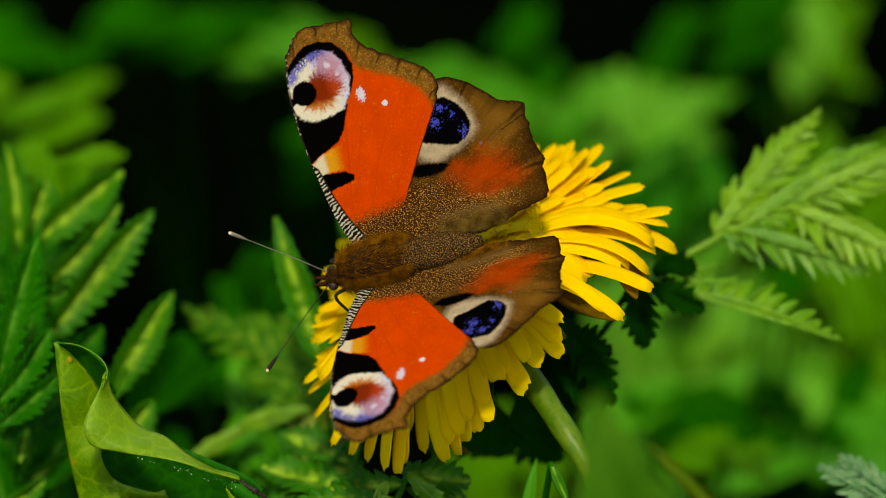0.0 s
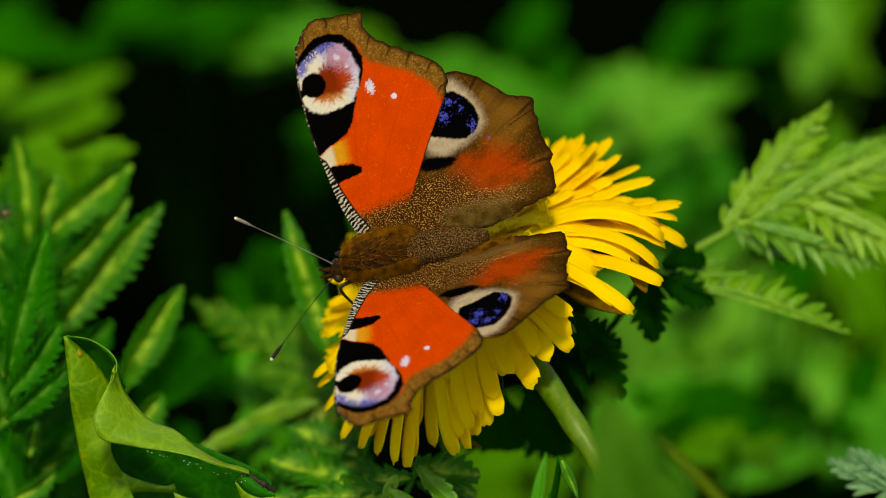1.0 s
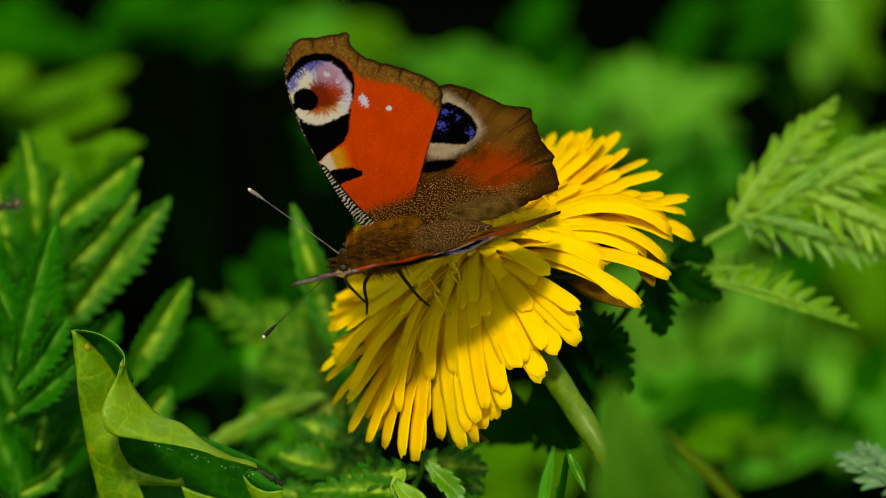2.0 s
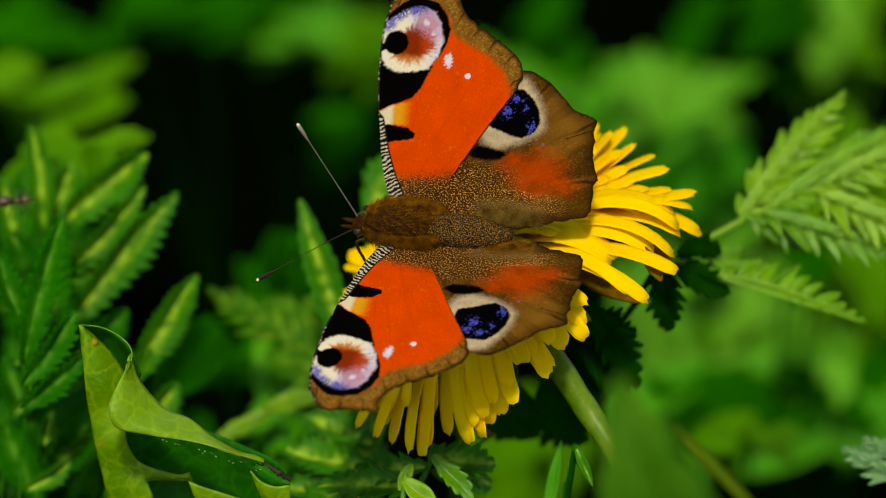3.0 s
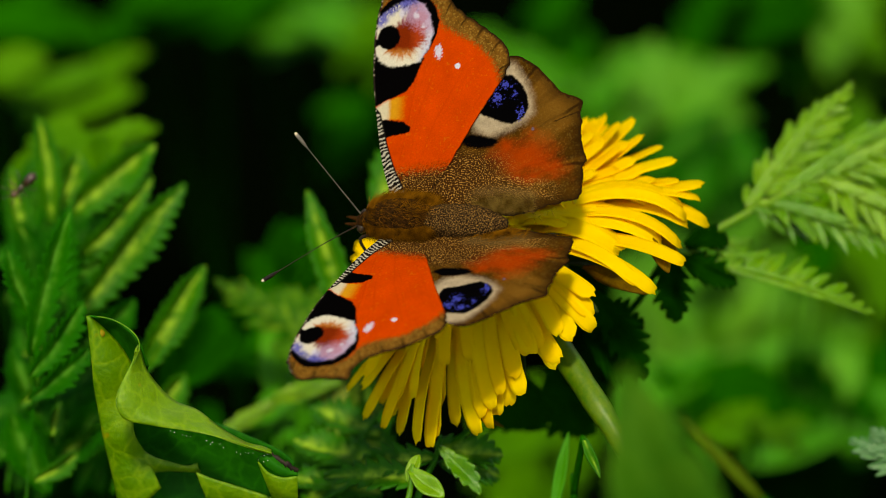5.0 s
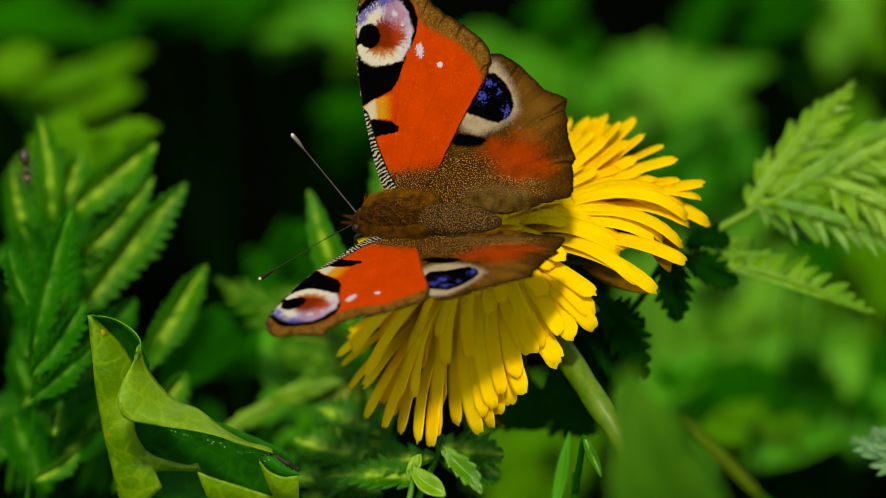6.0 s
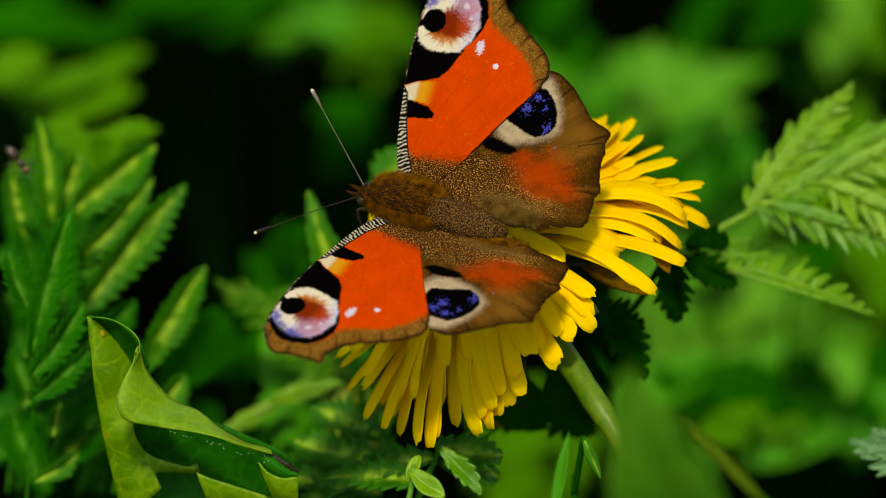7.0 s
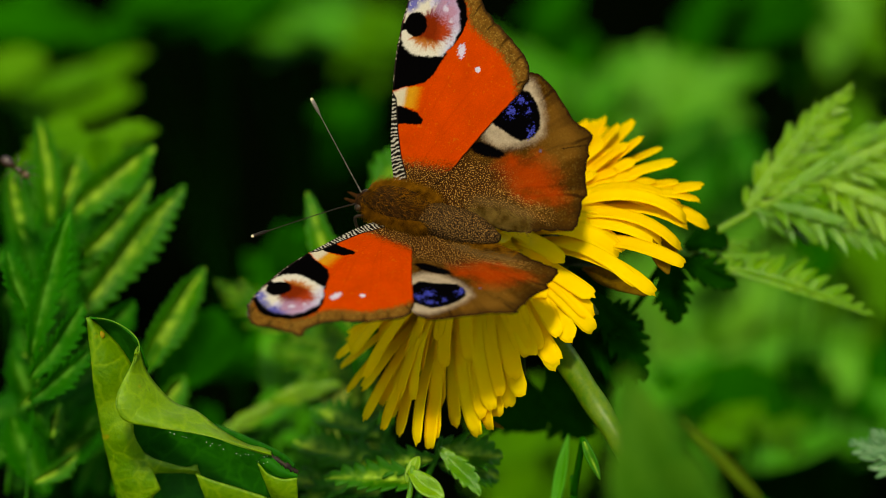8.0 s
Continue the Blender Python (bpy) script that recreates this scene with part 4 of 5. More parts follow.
def margin(points, n=10):
    loop = list(points)
    ring = spline([(*p, 0) for p in loop[-2:] + loop + loop[:3]], n)[2 * n:-2 * n - 1]
    out = []
    for p in ring:
        w = 0.17 * noise.noise(Vector((p.x * 1.1, p.y * 1.1, 4.0))) + 0.13 * noise.noise(Vector((p.x * 3.1, p.y * 3.1, 9.0)))
        w *= 1.0 if p.y > 16.5 or p.x < -14.5 else 0.2      # ragged along the outer margin alone
        out.append((p.x + w, p.y + w))
    return out


def paint_fore(a, s, edge):
    """Pigments of the upper side of the fore wing; a runs forward, s outward, in millimetres."""
    wa = a + 0.26 * (grain(a, s, 4.6, 1) - 0.5)
    ws = s + 0.26 * (grain(a, s, 4.6, 7) - 0.5)
    fine = grain(a, s, 6.0, 3, 2)
    speck = grain(a, s, 4.2, 21, 1)
    col = np.tile((0.80, 0.066, 0.002), (len(a), 1)) * (0.86 + 0.28 * grain(a, s, 0.5, 5))[:, None]
    col = over(col, 0.3 * soft(speck, 0.82, 0.92) * soft(s, 3, 8), (0.85, 0.24, 0.03))
    # fine pale veins and creases
    for pts in (((-1.5, 2), (-4.5, 10), (-8.5, 17.5)), ((-1.0, 2), (-2.0, 10), (-5.6, 21)), ((-2.5, 1.5), (-8, 9), (-12, 15.5))):
        col = over(col, 0.22 * soft(0.16 - line_gap(wa, ws, pts), 0, 0.12), (0.55, 0.045, 0.006))
    # brown outer border
    inner = ((6, 23.2), (3.4, 24.2), (2.4, 25.3), (1.1, 26.1), (-0.8, 26.2), (-2.5, 25.6), (-3.7, 24.2), (-4.2, 22.6), (-5.0, 21.8), (-6.0, 21.3), (-6.9, 20.9),
             (-8.2, 20.3), (-9.5, 19.6), (-10.8, 18.6), (-11.7, 17.7), (-12.5, 16.3), (-13.2, 14.5), (-15, 10), (-6, -3), (7, -3))
    d = inside(wa, ws, inner)
    m = soft(-d - 0.3 * soft(-a, 2, 5) + 1.1 * (fine - 0.5), -0.5, 0.6)
    brown = np.tile((0.250, 0.105, 0.015), (len(a), 1)) * (0.50 + 0.8 * grain(a, s, 2.2, 9))[:, None]
    brown = over(brown, 0.55 * soft(fine, 0.58, 0.74), (0.48, 0.27, 0.05))
    ribs = np.abs(np.sin(np.arctan2(s, 6 - a) * 30.0 + 1.2 * grain(a, s, 0.5, 13)))
    brown = over(brown, 0.8 * soft(0.42 - edge + 0.6 * (fine - 0.5), 0, 0.25), (0.018, 0.010, 0.005))
    brown = over(brown, 0.75 * soft(0.9 - edge, 0, 0.7) * soft(grain(a, s, 1.1, 15), 0.35, 0.65), (0.07, 0.032, 0.008))
    brown = over(brown, 0.75 * soft(0.26 - ribs, 0, 0.2) * soft(2.4 - edge, 0, 1.6), (0.030, 0.013, 0.003))
    col = col * (1 - m[:, None]) + brown * m[:, None]
    # brown dusting at the root, with golden scales
    root = soft(3.9 - ws + 1.6 * (fine - 0.5) - 0.14 * a, -0.9, 1.4)
    dust = np.tile((0.060, 0.020, 0.003), (len(a), 1))
    col = col * (1 - root[:, None]) + dust * root[:, None]
    BLACK = (0.002, 0.0016, 0.0016)
    # black patch on the leading edge, and the eye spot beyond it
    patch = ((5.5, 18.6), (5.5, 12.2), (3.6, 11.9), (2.6, 12.6), (0.9, 13.3), (-0.4, 14.0), (-1.4, 15.3), (-1.9, 16.6), (-2.7, 18.2), (0, 19))
    col = over(col, soft(inside(wa, ws, patch), -0.12, 0.12), BLACK)
    ring = ((4.3, 18.3), (4.35, 24.0), (3.4, 24.9), (2.4, 25.9), (1.1, 26.7), (-0.8, 26.8), (-2.5, 26.3), (-3.8, 24.8), (-4.4, 23.0), (-4.2, 21.2), (-3.3, 19.4), (-2.2, 18.0))
    col = over(col, soft(inside(wa, ws, ring), -0.1, 0.14), BLACK)
    ea, es = wa + 0.35 * (grain(a, s, 2.1, 101, 2) - 0.5), ws + 0.35 * (grain(a, s, 2.1, 103, 2) - 0.5)
    cream = ((4.25, 23.3), (3.3, 24.2), (2.0, 25.0), (0.6, 25.7), (-0.9, 25.7), (-2.3, 25.0), (-3.2, 23.8), (-3.7, 21.6), (-3.2, 19.6), (-2.1, 17.8), (0.0, 17.1), (2.2, 17.0), (3.8, 17.8), (4.45, 19.2), (4.4, 21.0))
    streak = grain(np.arctan2(s - 20.5, a - 0.5) * 5.0, np.hypot(a - 0.5, s - 20.5) * 0.5, 1.6, 111, 2)
    tone = np.tile((0.92, 0.82, 0.62), (len(a), 1))
    tone = over(tone, soft(-a, 0.8, 3.0), (0.74, 0.70, 0.82))
    tone = over(tone, soft(es - 0.25 * ea + 1.2 * (streak - 0.5), 22.9, 24.2) * soft(1.6 - ea, 0, 1.2), (0.54, 0.46, 0.70))
    tone = over(tone, 0.9 * soft(np.hypot(ea + 0.3, es - 21.0), 3.3, 4.2) * soft(es, 21.6, 22.8) * soft(fine + 0.6 * (streak - 0.5), 0.18, 0.42), (0.10, 0.10, 0.50))
    tone = over(tone, 0.8 * soft(grain(a, s, 5.0, 117, 2), 0.50, 0.66) * soft(es, 23.4, 24.6), (0.03, 0.03, 0.16))
    tone = over(tone, 0.85 * soft(-ea + 0.8 * (streak - 0.5), 0.6, 2.4) * soft(es, 20.6, 22.2), (0.66, 0.46, 0.62))
    m = soft(inside(ea, es, cream), -0.16, 0.24)
    col = col * (1 - m[:, None]) + tone * m[:, None]
    rust = ((2.8, 18.9), (1.2, 18.3), (-0.9, 18.5), (-2.3, 19.9), (-2.9, 22.0), (-2.3, 24.4), (-0.6, 24.9), (0.5, 23.8), (1.5, 22.8))
    tone = np.tile((0.26, 0.026, 0.004), (len(a), 1))
    tone = over(tone, soft(-ea + 0.6 * (fine - 0.5), 0.2, 1.6), (0.50, 0.055, 0.012))
    tone = over(tone, soft(18.95 - es + 0.3, -0.5, 0.6), (0.66, 0.20, 0.03))
    tone = over(tone, np.clip(soft(es + 1.6 * (fine - 0.5) - 0.4 * ea, 21.8, 23.8), 0, 1) * 0.7, (0.64, 0.40, 0.58))
    m = soft(inside(ea, es, rust) + 0.5 * (fine - 0.5) + 1.3 * (streak - 0.5), -0.5, 0.6)
    col = col * (1 - m[:, None]) + tone * m[:, None]
    for x, y, r in ((-1.2, 23.6, 0.55), (0.9, 23.9, 0.6), (-2.2, 22.3, 0.4)):
        col = over(col, 0.85 * soft(r - np.hypot(ea - x, es - y), 0, 0.35), (0.82, 0.74, 0.86))
    col = over(col, np.maximum(soft(1.0 - np.hypot((wa - 2.5) / 1.75, (ws - 20.8) / 1.65), 0, 0.14), soft(0.55 - line_gap(wa, ws, ((2.6, 20.6), (4.6, 20.0))), 0, 0.15)), BLACK)
    # pale wedge and the second black bar
    wedge = ((3.7, 11.8), (2.7, 12.5), (0.9, 13.2), (-0.8, 13.6), (-0.6, 10.2), (1.2, 10.3), (2.9, 10.1), (3.4, 10.5))
    tone = np.tile((0.82, 0.70, 0.46), (len(a), 1))
    tone = over(tone, soft(-wa, -2.3, -1.6), (0.84, 0.36, 0.02))
    m = soft(inside(wa, ws, wedge), -0.1, 0.2) * soft(wa, -0.7, 1.2)
    col = col * (1 - m[:, None]) + tone * m[:, None]
    bar = ((3.2, 10.3), (1.7, 10.25), (-0.2, 10.05), (-1.25, 9.4), (-1.1, 8.7), (0.6, 8.3), (1.7, 8.1), (2.6, 7.7), (2.9, 9.1))
    col = over(col, soft(inside(wa, ws, bar), -0.08, 0.12), BLACK)
    # barred leading edge
    lead = ((5, 12.6), (3.3, 11.0), (3.0, 10.0), (2.2, 7.0), (1.0, 4.0), (-0.6, 1.0), (-1.2, -1), (2, -2), (6, 8))
    m = soft(inside(a, s, lead) + 0.28, -0.05, 0.08)
    bars = soft(np.sin(2 * math.pi * (s + 0.5 * a) / 0.56 + 9.0 * grain(a, s, 1.3, 31)), 0.0, 0.6)
    tone = np.tile((0.012, 0.010, 0.008), (len(a), 1))
    tone = over(tone, bars * soft(inside(a, s, lead) + 0.28, 0.12, 0.3), (0.66, 0.58, 0.44))
    col = col * (1 - m[:, None]) + tone * m[:, None]
    rim = soft(0.30 - edge, 0, 0.18) * soft(a, 1.5, 3.5) * soft(s, 12, 13.5)
    tone = np.tile((0.03, 0.022, 0.015), (len(a), 1))
    tone = over(tone, soft(speck, 0.62, 0.75), (0.5, 0.42, 0.30))
    col = col * (1 - rim[:, None]) + tone * rim[:, None]
    # two white dots
    col = over(col, soft(1 - np.hypot((wa + 4.6) / 0.62, (ws - 19.0) / 0.95) + 0.9 * (fine - 0.5), 0, 0.3), (0.84, 0.74, 0.86))
    col = over(col, soft(1 - np.hypot((wa + 7.3) / 0.40, (ws - 17.2) / 0.48) + 0.5 * (fine - 0.5), 0, 0.3), (0.88, 0.80, 0.88))
    col = over(col, 0.7 * soft(0.16 - edge, 0, 0.12) * soft(2 - a, 0, 1), (0.02, 0.012, 0.006))
    return col, np.clip(root * soft(6.5 - s, 0, 3) * (1 - m), 0, 1)


def paint_hind(a, s, edge):
    """Pigments of the upper side of the hind wing."""
    wa = a + 0.26 * (grain(a, s, 4.6, 41) - 0.5)
    ws = s + 0.26 * (grain(a, s, 4.6, 47) - 0.5)
    fine = grain(a, s, 6.0, 43, 2)
    speck = grain(a, s, 4.0, 51, 1)
    col = np.tile((0.125, 0.048, 0.005), (len(a), 1)) * (0.65 + 0.6 * grain(a, s, 1.2, 45))[:, None]
    col = over(col, 0.45 * soft(fine, 0.58, 0.75), (0.30, 0.17, 0.035))
    col = over(col, 0.6 * soft(s, 9.0, 11.5) * soft(-a, 17, 20) , (0.15, 0.072, 0.010))
    # rays between the veins
    ang = np.arctan2(s + 0.8, -a - 2.0)
    rays = np.abs(np.sin(ang * 11.0 + 0.5 * grain(a, s, 0.4, 61)))
    col = col * (0.25 + 1.3 * grain(ang * 9.0, np.hypot(a, s) * 0.12, 1.6, 67, 2))[:, None]
    col = over(col, 0.6 * soft(0.12 - rays, 0, 0.10) * soft(-a, 13, 17), (0.025, 0.011, 0.003))
    col = over(col, 0.45 * soft(grain(ang * 26.0, np.hypot(a, s) * 0.12, 1.0, 75, 2), 0.55, 0.75) * soft(-a, 11, 15), (0.030, 0.012, 0.003))
    red = ((-12.2, 6.4), (-15.6, 8.6), (-18.4, 8.7), (-20.6, 7.4), (-22.6, 4.8), (-21.4, 2.7), (-18.0, 2.7), (-15.0, 3.6), (-11.6, 5.1))
    col = over(col, 0.72 * soft(inside(wa, ws, red) - 0.3 + 3.4 * (grain(ang * 6.0, np.hypot(a, s) * 0.25, 2.0, 63) - 0.5) + 0.8 * (fine - 0.5), -1.7, 1.8), (0.60, 0.055, 0.004))
    gold = np.hypot(a + 19.5, (s - 12.0) * 0.8)
    col = over(col, 0.32 * soft(4.6 - gold + 1.6 * (grain(ang * 9.0, np.hypot(a, s) * 0.2, 1.6, 69, 2) - 0.5), 0, 2.6), (0.36, 0.15, 0.020))
    dark = soft(6.6 - ws + 1.2 * (fine - 0.5), -0.6, 1.6) * soft(a, -17, -11)
    dust = np.tile((0.060, 0.020, 0.003), (len(a), 1))
    col = col * (1 - dark[:, None]) + dust * dark[:, None]
    strewn = dark + 0.0
    band = soft(3.2 - np.abs(ws - 2.4 - 0.10 * (a + 14)) * 2.2, 0, 1.5) * soft(-a, 8, 12) * soft(a, -23, -19)
    strewn = np.maximum(strewn, band)
    cream = ((-12.6, 18.6), (-15.2, 17.6), (-16.9, 15.6), (-18.0, 13.4), (-18.2, 11.3), (-17.0, 10.1), (-15.3, 9.2), (-13.7, 8.6), (-12.0, 8.0), (-10.0, 8.7), (-8, 12))
    m = soft(inside(wa, ws, cream) - 0.35 + 0.5 * (fine - 0.5), -0.9, 0.8) * (1 - 0.25 * soft(-a, 16.5, 18.5))
    tone = np.tile((0.66, 0.50, 0.31), (len(a), 1)) * (0.7 + 0.45 * grain(a, s, 1.2, 65))[:, None]
    col = col * (1 - m[:, None]) + tone * m[:, None]
    BLACK = (0.002, 0.0016, 0.002)
    eye = ((-10.0, 14.5), (-12.0, 16.2), (-13.5, 16.1), (-14.7, 16.1), (-16.0, 15.1), (-17.0, 13.6), (-17.3, 12.0), (-16.6, 10.7), (-15.1, 9.9), (-13.4, 10.2), (-12.2, 10.6), (-10.5, 11.2))
    col = over(col, soft(inside(wa, ws, eye), -0.15, 0.15), BLACK)
    dusty = grain(a, s, 5.0, 73, 2)
    for x, y, rx, ry in ((-13.9, 14.9, 0.9, 0.6), (-12.8, 13.2, 0.8, 0.9), (-16.2, 11.4, 0.55, 1.0), (-12.2, 14.4, 0.9, 0.8), (-15.2, 13.6, 0.5, 0.5)):
        col = over(col, 0.9 * soft(1 - np.hypot((wa - x) / rx, (ws - y) / ry) + 3.0 * (dusty - 0.56), 0.1, 0.6), (0.07, 0.085, 0.56))
    bar = ((-8.0, 7.8), (-9.0, 6.9), (-10.3, 6.7), (-12.4, 7.0), (-13.3, 7.6), (-12.9, 8.1), (-11.3, 8.35), (-9.5, 8.6))
    col = over(col, soft(inside(wa, ws, bar), -0.25, 0.25), BLACK)
    # pale fold beside the abdomen
    pale = soft(2.5 - ws + 0.9 * (fine - 0.5) - 0.10 * np.abs(a + 14), -0.2, 0.9) * soft(-a, 8.5, 11.5) * soft(a, -20, -17.5)
    hair = 0.7 + 0.6 * grain(a * 0.25, s, 7.0, 71, 2)
    tone = np.tile((0.24, 0.14, 0.045), (len(a), 1)) * hair[:, None]
    pale = 0.45 * pale
    col = col * (1 - pale[:, None]) + tone * pale[:, None]
    col = over(col, 0.85 * soft(0.10 - line_gap(wa, ws, ((-24.1, 11.6), (-20.7, 10.3))), 0, 0.08), (0.012, 0.007, 0.004))
    col = over(col, soft(0.22 - np.hypot(wa + 17.9, ws - 9.3), 0, 0.1), (0.20, 0.13, 0.16))
    col = over(col, 0.85 * soft(0.42 - edge + 0.7 * (fine - 0.5), 0, 0.3) * soft(-a, 13, 15), (0.018, 0.010, 0.005))
    col = over(col, 0.5 * soft(1.8 - edge, 0, 1.4) * soft(-a, 16, 19), (0.045, 0.019, 0.004))
    col = over(col, 0.5 * soft(0.14 - rays, 0, 0.10) * soft(2.6 - edge, 0, 1.2) * soft(-a, 13, 15), (0.020, 0.009, 0.003))
    return col, np.clip(strewn * (1 - pale), 0, 1)


def wing_mesh(name, outline, paint, side, lift, step=0.085):
    """A wing as a fine sheet with its own margin, gentle camber, veins in relief, and a dull underside."""
    ring = margin(outline)
    xs = np.arange(min(p[0] for p in ring) - step, max(p[0] for p in ring) + 2 * step, step)
    ys = np.arange(min(p[1] for p in ring) - step, max(p[1] for p in ring) + 2 * step, step)
    gx, gy = np.meshgrid(xs, ys, indexing="ij")
    x, y = gx.ravel(), gy.ravel()
    d = inside(x, y, ring)
    ok = d > 0
    nx, ny = len(xs), len(ys)
    idx = np.arange(nx * ny).reshape(nx, ny)
    quads = np.stack([idx[:-1, :-1], idx[1:, :-1], idx[1:, 1:], idx[:-1, 1:]], -1).reshape(-1, 4)
    quads = quads[ok[quads].sum(1) >= 1]
    used = np.unique(quads)
    # corners outside are drawn in to the margin
    out = used[~ok[used]]
    bx, by, best = np.zeros(len(out)), np.zeros(len(out)), np.full(len(out), 1e9)
    for (ax, ay), (cx, cy) in zip(ring, ring[1:] + ring[:1]):
        dx, dy = cx - ax, cy - ay
        t = np.clip(((x[out] - ax) * dx + (y[out] - ay) * dy) / (dx * dx + dy * dy + 1e-12), 0, 1)
        px, py = ax + t * dx, ay + t * dy
        g = (x[out] - px) ** 2 + (y[out] - py) ** 2
        hit = g < best
        best[hit], bx[hit], by[hit] = g[hit], px[hit], py[hit]
    x[out], y[out] = bx, by
    remap = np.full(nx * ny, -1)
    remap[used] = np.arange(len(used))
    quads = remap[quads]
    x, y = x[used], y[used]
    edge = np.maximum(inside(x, y, ring), 0)
    col, strewn = paint(x, y, edge)
    z = lift - 0.0016 * (y - 8) ** 2 + 0.10 * np.sin(x * 0.9 + 0.35 * y) * soft(y, 2, 8) + 0.10 * (grain(x, y, 0.35, 81) - 0.5)
    fan = np.abs(np.sin(np.arctan2(y + 1.0, -x + (1.0 if lift > 0 else -2.0)) * 9.0))
    z = z + 0.07 * soft(0.2 - fan, 0, 0.2) * soft(y, 2, 6)
    n = len(x)
    top = np.stack([x, side * y, z], 1) * MM
    low = np.stack([x, side * y, z - 0.10], 1) * MM
    low_q = quads[:, ::-1] + n
    q = np.concatenate([quads, low_q]) if side > 0 else np.concatenate([quads[:, ::-1], low_q[:, ::-1]])
    # rim between the two faces
    ed = {}
    for f in quads.tolist():
        for a, b in zip(f, f[1:] + f[:1]):
            if (b, a) in ed:
                del ed[(b, a)]
            else:
                ed[(a, b)] = True
    rim = np.array([(b, a, a + n, b + n) if side > 0 else (a, b, b + n, a + n) for a, b in ed])
    q = np.concatenate([q, rim])
    me = bpy.data.meshes.new(name)
    me.from_pydata(np.concatenate([top, low]).tolist(), [], q.tolist())
    under = np.tile((0.020, 0.013, 0.008), (n, 1)) * (0.5 + grain(x, y, 1.5, 91))[:, None]
    rgba = np.ones((2 * n, 4), np.float32)
    rgba[:n, :3], rgba[n:, :3] = np.clip(col * 0.68, 0.001, 0.95), under
    rgba[:n, 3], rgba[n:, 3] = strewn, 0
    me.attributes.new("pigment", "FLOAT_COLOR", "POINT").data.foreach_set("color", rgba.ravel())
    me.materials.append(WING)
    me.polygons.foreach_set("use_smooth", [True] * len(me.polygons))
    me.update()
    return me


def lump(path, radii, sides=18, squash=1.0):
    return tube([Vector(p) * MM for p in path], [r * MM for r in radii], sides, squash)


